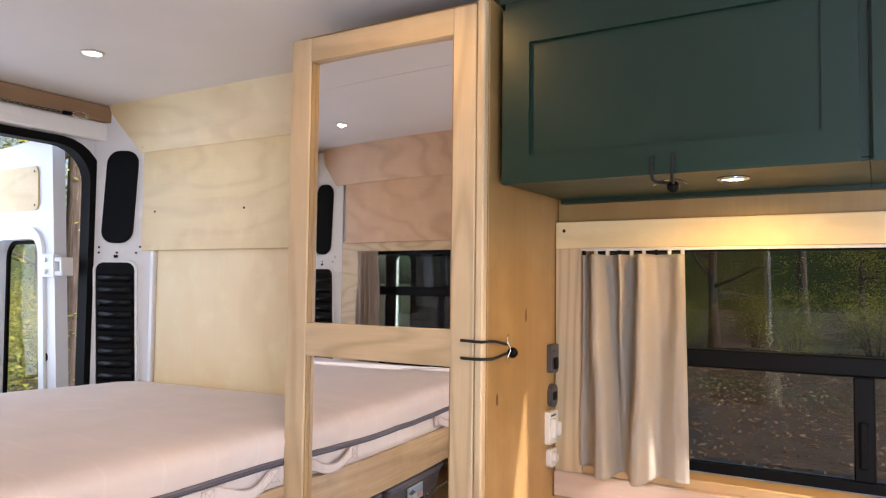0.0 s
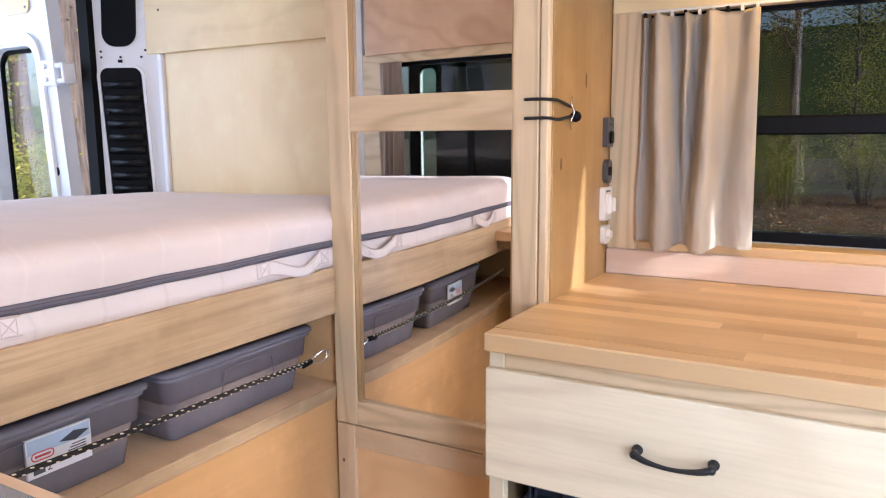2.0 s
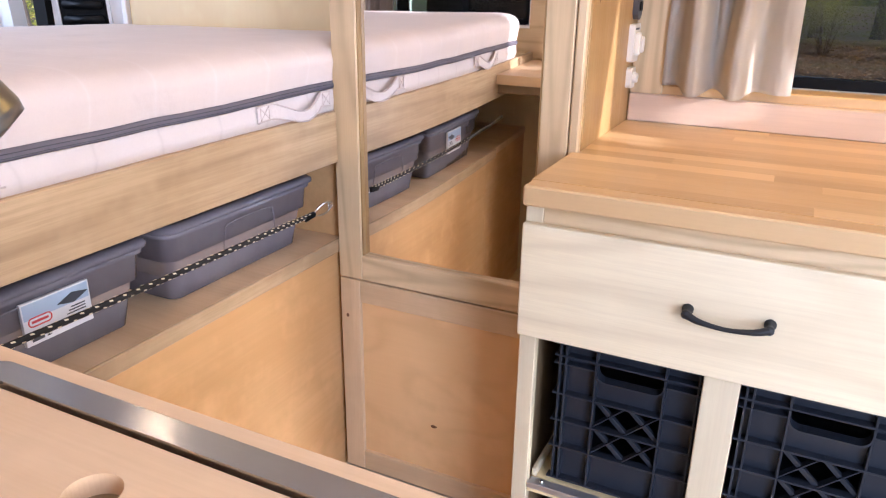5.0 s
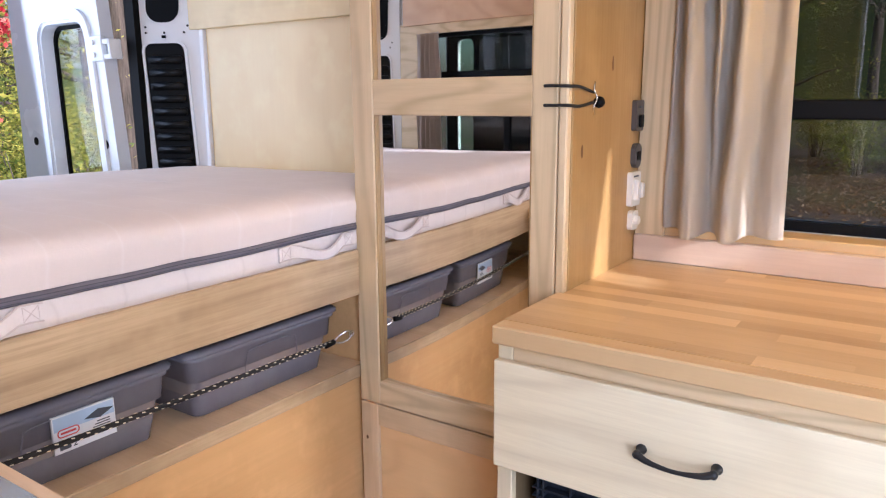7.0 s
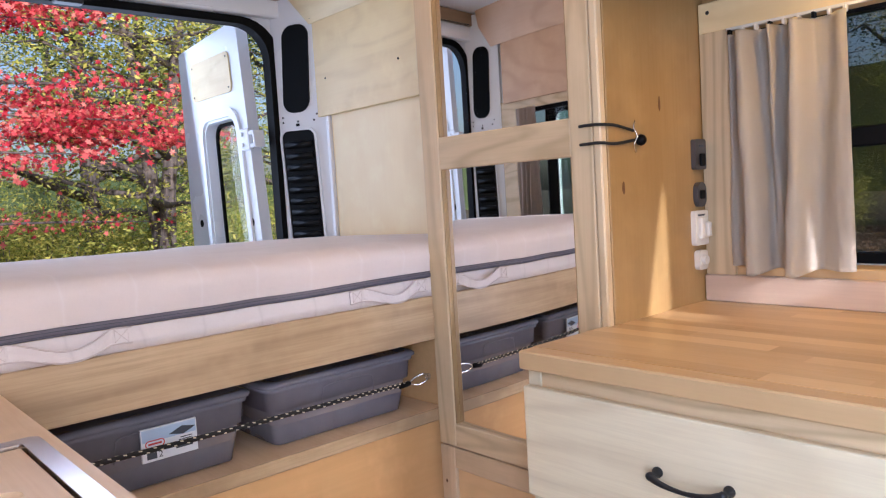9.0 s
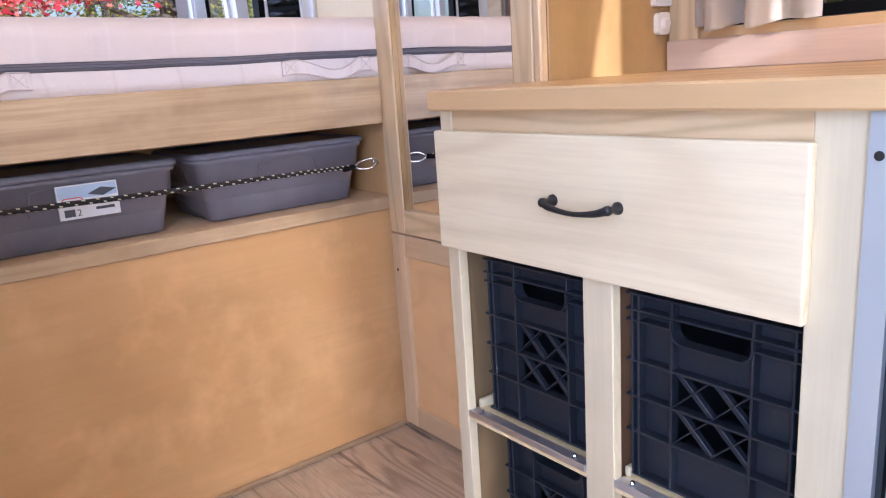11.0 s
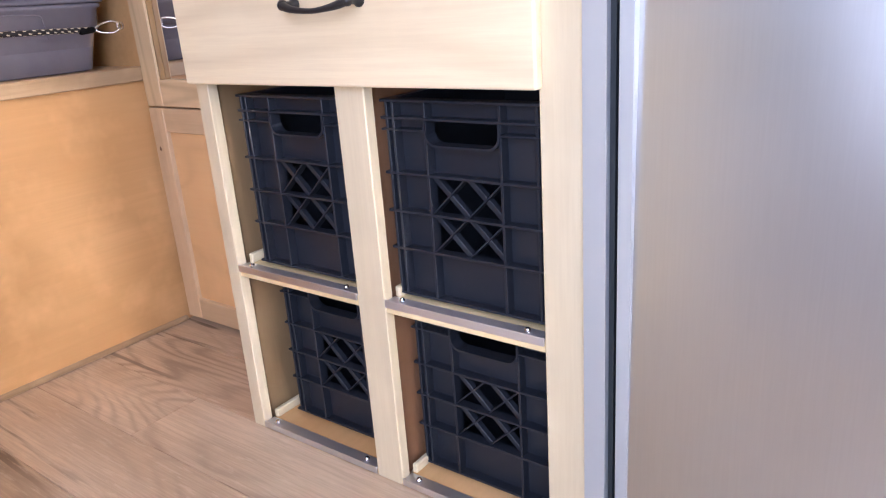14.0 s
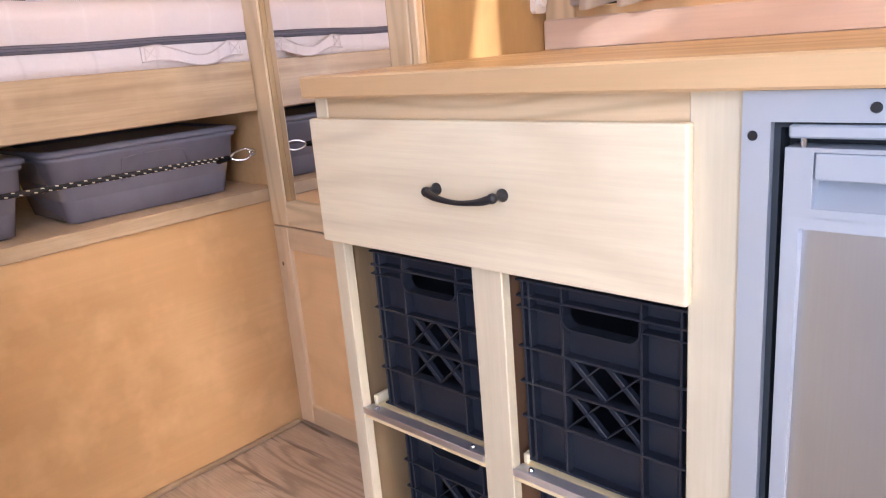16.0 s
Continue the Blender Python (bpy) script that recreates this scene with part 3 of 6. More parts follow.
def pillar(name, a, b, flip, label):
    """A slanting white pillar beside the rear doorway, with its dark panels."""
    a, b = Vector((*a, 0)), Vector((*b, 0))
    u = (b - a).normalized()
    nrm = Vector((-u.y, u.x, 0)) * flip
    if nrm.x < 0:
        nrm = -nrm
    m = Matrix(((u.x, 0, nrm.x, a.x), (u.y, 0, nrm.y, a.y), (0, 1, 0, 0), (0, 0, 0, 1)))
    length = (b - a).length
    root = structure(name, prism([(0, 0.4), (length, 0.4), (length, 2.04), (0, 2.04)], 0.012, m, None, 0.003), WHITE_VAN, label, "pillar")
    up = prism([(x + (0.018 * (z - 1.53) / 0.34), z) for x, z in rounded(0.122, 0.350, 0.048, 6, 0.098, 1.703)], 0.006, m @ Matrix.Translation((0, 0, 0.012)), None, 0.002)
    part("upper_panel", up, BLACK_PLASTIC, root, "black moulded plastic cover")
    outline = [(x + 0.016 * (1.44 - z) / 0.45, z) for x, z in rounded(0.152, 0.70, 0.03, 6, 0.098, 1.105)]
    ring = prism([(x + 0.016 * (1.44 - z) / 0.45, z) for x, z in rounded(0.172, 0.722, 0.04, 6, 0.098, 1.105)], 0.009, m @ Matrix.Translation((0, 0, 0.012)), outline, 0.002)
    part("panel_lip", ring, WHITE_VAN, root, "white pressed lip")
    low = part("vent_panel", prism(outline, 0.004, m @ Matrix.Translation((0, 0, 0.012))), VENT_BLACK, root, "black ribbed plastic vent panel")
    slot = prism(rounded(0.128, 0.027, 0.011, 4, 0.0, 0.0), 0.013, Matrix.Identity(4), None, 0.006)
    mesh = bpy.data.meshes.new("slat")
    bmesh.ops.recalc_face_normals(slot, faces=slot.faces)
    slot.to_mesh(mesh)
    slot.free()
    for p in mesh.polygons:
        p.use_smooth = True
    mesh.materials.append(VENT_BLACK)
    for k in range(14):
        z = 0.80 + k * 0.046
        slat = new("slat", mesh)
        slat.parent = low
        slat.matrix_basis = m @ Matrix.Translation((0.098 + 0.016 * (1.44 - z) / 0.45, z, 0.0135)) @ Matrix.Rotation(radians(9), 4, "X")
    for sx, sz in ((0.045, 1.30), (0.045, 0.875), (0.165, 0.875)):
        part("vent_screw", prism(rounded(0.010, 0.010, 0.0048, 3, sx, sz), 0.016, m @ Matrix.Translation((0, 0, 0.012))), BLACK_METAL, low)
    for px, pz in ((0.03, 1.492), (0.10, 1.492), (0.175, 1.492), (0.03, 1.512), (0.19, 1.515)):
        part("screw", prism(rounded(0.008, 0.008, 0.0038, 2, px, pz), 0.003, m @ Matrix.Translation((0, 0, 0.012))), BLACK_METAL, root)
    part("clip", box(0, 0.016, -0.005, 0.005, 0, 0.004, 0.001), BLACK_PLASTIC, root).matrix_basis = m @ Matrix.Translation((0.09, 1.478, 0.013))
    return root


pillar("pillar_driver_side", (-2.560, 1.690), (-2.345, 1.800), 1, "white steel rear pillar with black vents")
pillar("pillar_passenger_side", (-2.560, -0.040), (-2.345, -0.150), -1, "white steel rear pillar with black vents")

# plywood cladding of the driver's side
clad = thing("wall_cladding_driver", (-1.8, 1.80, 0.9), "pale birch plywood wall panels, screwed on", "wall panels", "", "structure")
part("lower_panel", box(-2.315, -0.70, 1.787, 1.800, 0.60, 1.52), BIRCH, clad)
part("middle_panel", box(-2.442, -0.70, 1.768, 1.784, 1.50, 1.878, 0.002), BIRCH_X, clad)
up = box(-2.50, -0.70, -0.006, 0.006, 0, 0.195, 0.002)
for v in up.verts:
    if v.co.x < -2.4:
        v.co.x = -2.530 + (0.195 - v.co.z) * 0.30
up.transform(pose(0, 1.768, 1.872, 20, 0, 0))
part("upper_panel", up, BIRCH_X, clad, "birch plywood strip, slanting under the ceiling")
for px, pz, py in ((-2.31, 1.645, 1.768), (-1.848, 1.640, 1.768), (-2.376, 1.892, 1.757), (-1.899, 1.894, 1.757), (-2.429, 2.015, 1.7135), (-1.931, 2.012, 1.7145)):
    part("screw", lathe([(0.0, 0.002), (0.0035, 0.002), (0.0045, 0.0)], (px, py, pz), Euler((radians(90), 0, 0)).to_matrix().to_4x4(), 10), BLACK_METAL, clad)
structure("trim_wall_edge", box(-2.34, -2.318, 1.775, 1.803, 0.60, 1.50, 0.003), WHITE_VAN, "white steel edge beside the plywood", "trim")

# plywood cladding of the passenger's side, seen in the mirror
cladp = thing("wall_cladding_passenger", (-1.8, -0.15, 0.9), "reddish rotary-cut plywood wall panels around a window", "wall panels", "", "structure")
part("middle_panel", box(-2.30, -0.46, -0.138, -0.122, 1.58, 1.878, 0.002), PINKPLY, cladp)
up = box(-2.46, -0.46, -0.006, 0.006, 0, 0.195, 0.002)
up.transform(pose(0, -0.122, 1.872, -20, 0, 0))
part("upper_panel", up, PINKPLY, cladp)
part("window_surround", prism([(-2.335, 0.88), (-1.10, 0.88), (-1.10, 1.59), (-2.335, 1.59)], 0.014, on_xz(-0.136), [(-2.18, 0.99), (-1.24, 0.99), (-1.24, 1.540), (-2.18, 1.540)]),
     POPLAR_X, cladp, "pale plywood window surround")
part("lower_panel", box(-2.32, -0.46, -0.158, -0.145, 0.0, 0.99), BIRCH, cladp)
part("corner_strip", box(-1.10, -0.46, -0.138, -0.122, 0.88, 1.58), PINKPLY, cladp)


def van_window(name, x0, x1, z0, z1, y, rail, post, side, tint, label):
    """A dark sliding window: frame, rail, post and panes; side is +1 where the inside lies towards -y."""
    root = thing(name, ((x0 + x1) / 2, y, z0), label, "window", "", "structure")
    f = 0.022
    cx, cz, w, h = (x0 + x1) / 2, (z0 + z1) / 2, x1 - x0, z1 - z0
    part("window_frame", prism(rounded(w, h, 0.03, 4, cx, cz), 0.03, on_xz(y + 0.015), rounded(w - 2 * f, h - 2 * f, 0.02, 4, cx, cz), 0.003), BLACK_PLASTIC, root, "black window frame")
    part("rail", box(x0 + f, x1 - f, y - 0.014, y + 0.012, rail - 0.021, rail + 0.021, 0.004), BLACK_PLASTIC, root, "black middle rail")
    part("post", box(post - 0.02, post + 0.02, y - 0.016, y + 0.010, z0 + f, rail - 0.021, 0.003), BLACK_PLASTIC, root)
    part("latch", box(post - 0.010, post + 0.008, y - 0.026, y - 0.016, z0 + 0.05, z0 + 0.15, 0.004), BLACK_PLASTIC, root, "black plastic sash latch")
    for a, b, c, d, lean in ((x0 + f, x1 - f, rail + 0.021, z1 - f, 3.6), (x0 + f, post - 0.02, z0 + f, rail - 0.021, 5.2), (post + 0.02, x1 - f, z0 + f, rail - 0.021, 5.2)):
        bm = box(a, b, -0.002, 0.002, -(d - c) / 2, (d - c) / 2, 0)
        bm.transform(pose(0, y, (c + d) / 2, lean * side, 0, 0))
        pane = part("pane", bm, tint, root, "dark tinted pane")
        pane.visible_shadow = False
    return root


van_window("window_1", -0.65, 0.65, 0.962, 1.495, 1.795, 1.224, -0.030, 1, TINTED, "dark tinted sliding window in a black frame over the worktop")
van_window("window_2", -2.19, -1.25, 1.0, 1.547, -0.19, 1.353, -1.60, -1, BED_GLASS, "dark tinted sliding window in a black frame beside the bed")

# wooden lining round the window over the worktop
trim = thing("trim_window_lining", (0.0, 1.70, 0.876), "pale wooden lining and apron around the kitchen window", "window trim", "", "structure")
part("left_board", box(-0.690, -0.622, 1.700, 1.718, 0.937, 1.480), POPLAR, trim)
part("top_board", box(-0.690, 0.75, 1.699, 1.718, 1.480, 1.546), BIRCH_X, trim)
part("upper_board", box(-0.690, 0.75, 1.716, 1.732, 1.546, 1.62), HONEY, trim)
part("left_reveal", box(-0.640, -0.622, 1.718, 1.790, 0.95, 1.49), POPLAR, trim)
part("top_reveal", box(-0.622, 0.75, 1.718, 1.790, 1.482, 1.494), BIRCH_X, trim)
part("sill", box(-0.690, 0.75, 1.712, 1.790, 0.930, 0.958, 0.003), BUTCHER, trim, "oiled wooden window sill")
part("apron", box(-0.690, 0.75, 1.690, 1.712, 0.8765, 0.938, 0.003), PINKWOOD, trim, "pinkish wooden upstand behind the worktop")
part("screw", lathe([(0.0, 0.002), (0.004, 0.002), (0.005, 0.0)], (-0.668, 1.700, 1.524), Euler((radians(90), 0, 0)).to_matrix().to_4x4(), 10), BLACK_METAL, trim)


def curtain_bm(x0, x1, ztop, zbot, y, amp, seed, n=130):
    """A hanging cloth with uneven folds, fuller towards the hem."""
    rnd = random.Random(seed)
    ph = [rnd.uniform(0, 6.28) for _ in range(6)]

    def fold(u, v):
        warp = u + 0.055 * math.sin(7 * u + ph[0]) + 0.03 * math.sin(3 * v + ph[1]) + 0.012 * math.sin(8 * v + 9 * u)
        s = math.sin(2 * math.pi * 3.6 * warp + ph[2])
        s = math.copysign(abs(s) ** 0.75, s) + 0.30 * math.sin(2 * math.pi * 8.1 * warp + ph[3] + v)
        grow = 0.55 + 0.45 * v
        x = x0 + (x1 - x0) * (u + 0.035 * v * math.sin(6 * u + ph[4])) + 0.004 * s
        y2 = y - amp * grow * s - 0.004 * math.sin(11 * v + 5 * u)
        z = ztop + (zbot - ztop) * v + (0.010 * math.sin(9 * u + ph[5]) if v > 0.98 else 0)
        return (x, y2, z)
    bm = grid(n, 40, fold)
    bmesh.ops.solidify(bm, geom=bm.faces[:], thickness=0.0012)
    return bm


def draped_bm(x0, x1, ztop, zbot, y, ridges, n=150):
    """A hanging cloth with a few broad folds: (place at top, at hem, width, depth at top, at hem)."""
    def fold(u, v):
        d = 0.0
        for c0, c1, w, a0, a1 in ridges:
            c = c0 + (c1 - c0) * v + 0.010 * math.sin(5 * v + 20 * c0) + 0.004 * math.sin(13 * v + 31 * c0)
            d += (a0 + (a1 - a0) * v) * math.exp(-abs((u - c) / (w * (0.72 + 0.45 * v))) ** 3.0)
        d += 0.0025 * noise.noise(Vector((u * 9, v * 7, 3))) + 0.0012 * noise.noise(Vector((u * 25, v * 18, 5)))
        x = x0 + (x1 - x0) * u + 0.010 * (u - 0.35) * v
        return (x, y - d, ztop + (zbot - ztop) * v - 0.20 * d * v * v)
    bm = grid(n, 60, fold)
    bmesh.ops.solidify(bm, geom=bm.faces[:], thickness=0.0012)
    return bm


curtain = thing("curtain", (-0.495, 1.70, 0.95), "beige linen curtain, drawn open to one end of its rail", "curtain")
RIDGES = ((0.02, 0.03, 0.025, 0.014, 0.008), (0.18, 0.265, 0.088, 0.048, 0.070), (0.40, 0.45, 0.040, 0.040, 0.010), (0.62, 0.595, 0.085, 0.050, 0.074), (0.97, 0.92, 0.13, 0.030, 0.024))
part("cloth", draped_bm(-0.618, -0.370, 1.463, 0.962, 1.694, RIDGES), LINEN, curtain, "", True)
rail = thing("curtain_rail", (0.0, 1.705, 1.474), "thin white curtain track under the window's top board", "curtain rail")
part("track", box(-0.622, 0.70, 1.690, 1.700, 1.473, 1.4795, 0.001), WHITE_PLASTIC, rail)
for k in range(9):
    xx = -0.612 + k * 0.029
    part("glider", box(xx - 0.003, xx + 0.003, 1.682, 1.696, 1.462, 1.474, 0.001), WHITE_PLASTIC if k % 3 else BLACK_PLASTIC, rail)
curt2 = thing("curtain", (-2.11, -0.12, 1.0), "greyish linen curtain gathered beside the bed window", "curtain")
part("cloth", curtain_bm(-2.185, -1.99, 1.540, 0.99, -0.100, 0.022, 9, 90), LINEN_GREY, curt2, "", True)

# ---- wardrobe ----
ward = thing("wardrobe", (-0.95, 1.54, 0), "tall honey plywood wardrobe with a mirrored framed door", "wardrobe")
part("side_panel", box(-0.712, -0.692, 1.338, 1.786, 0.0, 1.992, 0.0015), HONEY, ward, "honey-coloured plywood side with small knots")
part("rear_side_panel", box(-1.2235, -1.212, 1.345, 1.786, 0.0, 1.992), HONEY, ward)
part("top_panel", box(-1.214, -0.712, 1.345, 1.786, 1.972, 1.992), HONEY, ward)
part("floor_panel", box(-1.214, -0.712, 1.345, 1.786, 0.002, 0.012), HONEY, ward)
part("corner_post", box(-0.712, -0.694, 1.318, 1.338, 0.0, 1.985, 0.003), POPLAR, ward)
XL, XR = -1.226, -0.7145


def framed_door(name, z0, z1, rails, sl, sr, fill):
    d = part(name, box(XL, XL + sl, 1.318, 1.338, z0, z1, 0.002), fill[0], ward, "wooden frame door")
    part("stile", box(XR - sr, XR, 1.318, 1.338, z0, z1, 0.002), fill[0], d)
    for a, b in rails:
        part("rail", box(XL + sl, XR - sr, 1.3185, 1.3375, a, b, 0.002), fill[1], d)
    return d


upper_door = framed_door("mirror_door", 0.530, 1.977, ((1.920, 1.977), (1.217, 1.294), (0.530, 0.588)), 0.060, 0.054, (POPLAR, POPLAR_X))
BOW = -0.0035


def mirror_fn(u, v):
    x = XL + 0.055 + u * (XR - XL - 0.105)
    return (x, 1.3352 + BOW * (4 * u * (1 - u)), 0.58 + v * 1.345)


part("mirror", grid(24, 4, mirror_fn), MIRROR, upper_door, "slightly bowed acrylic mirror", True)
for x in (XL + 0.0595, XR - 0.0585):
    part("bead", box(x, x + 0.004, 1.322, 1.335, 0.588, 1.920, 0.001), HONEY, upper_door)
lower_door = framed_door("lower_door", 0.014, 0.5265, ((0.473, 0.5265), (0.014, 0.068)), 0.052, 0.054, (DOORWOOD, DOORWOOD_X))
part("panel", box(XL + 0.048, XR - 0.050, 1.328, 1.334, 0.06, 0.48, 0), DOORPLY, lower_door, "flat plywood panel")


def knot(y0, z0, w, h, m, parent):
    """A small dark knot, flush in the face of a board."""
    ring = [(y0 + w * (1 + 0.15 * math.sin(3 * a + w * 900)) * math.cos(a), z0 + h * math.sin(a)) for a in (2 * math.pi * k / 14 for k in range(14))]
    part("knot", prism(ring, 0.0004, m), KNOT, parent, "dark brown knot")


for ky, kz, kw, kh in ((1.528, 1.321, 0.004, 0.016), (1.385, 1.148, 0.005, 0.013)):
    knot(ky, kz, kw, kh, on_yz(-0.692), ward)
knot(-0.987, 0.190, 0.008, 0.004, on_xz(1.328), lower_door)
knot(-1.208, 0.434, 0.0035, 0.005, on_xz(1.318), lower_door)


def latch(name, root_at, cords, ball, wire, label):
    """An elastic loop over a ball stud, with a bent wire toggle."""
    t = thing(name, root_at, label, "latch")
    for c in cords:
        part("cord", tube(arc(c, 5), 0.0030, 8), CORD_BLACK, t, "", True)
    part("ball", lathe([(0, -0.012), (0.007, -0.0095), (0.0112, -0.004), (0.0118, 0), (0.0112, 0.004), (0.007, 0.0095), (0, 0.012)], ball, None, 14), BLACK_PLASTIC, t, "", True)
    part("wire", tube(arc(wire, 5), 0.0016, 6), CHROME, t, "bent steel wire", True)
    return t


latch("elastic_latch", (-0.70, 1.36, 1.25),
      (((-0.742, 1.3165, 1.274), (-0.720, 1.310, 1.274), (-0.692, 1.316, 1.273), (-0.6885, 1.36, 1.272), (-0.686, 1.418, 1.262)),
       ((-0.742, 1.3165, 1.238), (-0.720, 1.310, 1.238), (-0.692, 1.316, 1.238), (-0.6885, 1.36, 1.236), (-0.686, 1.420, 1.243))),
      (-0.682, 1.438, 1.243), ((-0.686, 1.424, 1.282), (-0.684, 1.416, 1.268), (-0.680, 1.422, 1.250), (-0.684, 1.416, 1.234), (-0.686, 1.424, 1.218)),
      "black elastic cord loop and ball holding the wardrobe door")
latch("elastic_latch", (-0.332, 1.3600, 1.593),
      (((-0.358, 1.3495, 1.633), (-0.358, 1.3450, 1.613), (-0.356, 1.3500, 1.587), (-0.342, 1.3950, 1.585)),
       ((-0.320, 1.3495, 1.633), (-0.320, 1.3450, 1.613), (-0.322, 1.3500, 1.587), (-0.330, 1.3950, 1.585))),
      (-0.332, 1.4000, 1.579), ((-0.364, 1.3800, 1.581), (-0.350, 1.3860, 1.589), (-0.333, 1.3880, 1.591), (-0.316, 1.3860, 1.589), (-0.302, 1.3800, 1.581)),
      "black elastic cord loop under a green cabinet door")

# sockets and switches on the wardrobe's side
def plate(name, y0, y1, z0, z1, material, label, r=0.008):
    t = thing(name, (-0.692, (y0 + y1) / 2, z0), label, "socket" if "socket" in name or "meter" in name else "switch")
    part("plate", prism(rounded(y1 - y0, z1 - z0, r, 4, (y0 + y1) / 2, (z0 + z1) / 2), 0.012, on_yz(-0.692), None, 0.003), material, t)
    return t


t = plate("usb_socket", 1.650, 1.696, 1.178, 1.246, GREY_PLASTIC, "dark grey power socket on the wardrobe side", 0.006)
part("flap", box(-0.680, -0.674, 1.664, 1.684, 1.186, 1.214, 0.002), BLACK_PLASTIC, t)
part("lamp_dot", box(-0.680, -0.678, 1.664, 1.684, 1.228, 1.234, 0.001), LABEL_GREY, t)
t = plate("volt_meter", 1.654, 1.692, 1.094, 1.150, GREY_PLASTIC, "round dark volt meter on the wardrobe side", 0.0188)
part("dial", box(-0.680, -0.677, 1.662, 1.684, 1.112, 1.132, 0.002), BLACK_PLASTIC, t)
t = plate("light_switch", 1.640, 1.696, 1.008, 1.086, WHITE_PLASTIC, "white double light switch with rockers", 0.006)
part("rocker", box(-0.681, -0.669, 1.648, 1.664, 1.022, 1.070, 0.003), WHITE_PLASTIC, t)
part("rocker", box(-0.681, -0.666, 1.672, 1.688, 1.026, 1.060, 0.003), WHITE_PLASTIC, t)
part("mark", box(-0.681, -0.679, 1.650, 1.680, 1.074, 1.078, 0.0005), LABEL_GREY, t)
t = plate("push_switch", 1.650, 1.690, 0.952, 0.996, WHITE_PLASTIC, "small white push switch on the wardrobe side", 0.010)
part("button", lathe([(0.0, 0.010), (0.010, 0.010), (0.012, 0.0)], (-0.681, 1.67, 0.974), Euler((0, radians(90), 0)).to_matrix().to_4x4(), 20), WHITE_PLASTIC, t)

# ---- green overhead cabinets ----
for x0, x1 in ((-0.674, -0.0102), (-0.0095, 0.656)):
    cab = thing("overhead_cabinet", ((x0 + x1) / 2, 1.55, 1.60), "dark green overhead cabinet with a shaker flap door", "cabinet", "green overhead cabinets")
    part("body", prism([(1.372, 1.607), (1.716, 1.607), (1.716, 1.985), (1.372, 1.985)], x1 - x0, on_yz(x0), None, 0.001), GREEN, cab)
    # underside given the doors' dark green, so its shade sits in the colour
    part("bottom", box(x0, x1, 1.3725, 1.690, 1.6005, 1.6065, 0.001), GREEN, cab, "underside in dark green that stands for its shade")
    part("back_lip", box(x0, x1, 1.690, 1.716, 1.591, 1.6065, 0.001), GREEN, cab)
    door = part("flap_door", prism([(x0 + 0.005, 1.597), (x1 - 0.0135, 1.597), (x1 - 0.0135, 1.963), (x0 + 0.005, 1.963)], 0.020, on_xz(1.3715),
                [(x0 + 0.065, 1.654), (x1 - 0.068, 1.654), (x1 - 0.068, 1.888), (x0 + 0.065, 1.888)], 0.002), GREEN, cab)
    part("panel", box(x0 + 0.058, x1 - 0.058, 1.361, 1.370, 1.650, 1.90, 0), GREEN, door)
structure("trim_cabinet_top", box(-0.690, 0.66, 1.375, 1.716, 1.986, 2.049, 0.002), GREEN, "dark green filler between cabinets and ceiling", "trim")


def puck(at, r, lens, label, power, colour):
    t = thing("puck_light", at, label, "lamp", "recessed puck lights")
    part("rim", lathe([(r * 0.72, -0.001), (r * 0.80, -0.006), (r, -0.004), (r, 0.0), (r * 0.72, 0.0)], at, None, 28), CHROME if at[2] < 2 else WHITE_PLASTIC, t, "", True)
    part("lens", lathe([(0.0, -0.003), (r * 0.72, -0.003), (r * 0.72, 0.0)], at, None, 24), lens, t)
    spot = lamp("puck_beam", "SPOT", pose(at[0], at[1], at[2] - 0.006), power, colour)
    spot.data.spot_size, spot.data.spot_blend, spot.data.shadow_soft_size = radians(176), 0.6, r * 0.25
    return t


puck((-0.237, 1.475, 1.600), 0.030, PUCK, "small warm puck light under the overhead cabinet", 5.4, (1.0, 0.54, 0.085))
puck((0.420, 1.475, 1.600), 0.030, PUCK, "small warm puck light under the overhead cabinet", 5.4, (1.0, 0.54, 0.085))
for px, py, w, c in ((-1.955, 1.266, 1.3, (1.0, 0.72, 0.42)), (-1.955, 0.33, 1.3, (1.0, 0.80, 0.58)), (-0.85, 1.02, 3.8, (1.0, 0.54, 0.12)), (0.75, 0.80, 1.3, (1.0, 0.80, 0.58))):
    puck((px, py, 2.05), 0.034, PUCK_COOL, "small round puck light in the white ceiling", w, c)

# ---- bed ----
bed = thing("bed_platform", (-1.24, 0.8, 0), "built-in wooden bed platform with an open shelf below the mattress", "bed frame")
part("front_panel", box(-1.258, -1.240, 0.385, 1.3445, 0.0, 0.592), BASEPLY, bed, "amber plywood front panel")
part("shelf", box(-1.80, -1.236, -0.14, 1.3445, 0.593, 0.6155), BOARD, bed)
part("end_panel", box(-1.258, -1.241, -0.14, 0.3835, 0.0, 0.592), BASEPLY, bed, "amber plywood front panel")
part("shelf_edge", box(-1.2355, -1.228, 0.30, 1.336, 0.586, 0.617, 0.002), POPLAR_Y, bed)
part("front_board", box(-1.237, -1.217, -0.14, 1.3165, 0.797, 0.906, 0.002), POPLAR_Y, bed, "solid wooden front rail with grain")
part("deck", box(-2.44, -1.2375, -0.14, 1.786, 0.880, 0.900), BIRCH_X, bed)
part("shelf_back", box(-1.82, -1.801, -0.14, 1.786, 0.0, 0.879), BIRCH, bed)
part("shelf_end", box(-1.80, -1.2325, 1.3455, 1.362, 0.0, 0.879), BASEPLY, bed)
part("base_strip", box(-1.2395, -1.229, 0.38, 1.318, 0.0, 0.014, 0.004), POPLAR_Y, bed, "thin wooden strip along the floor")

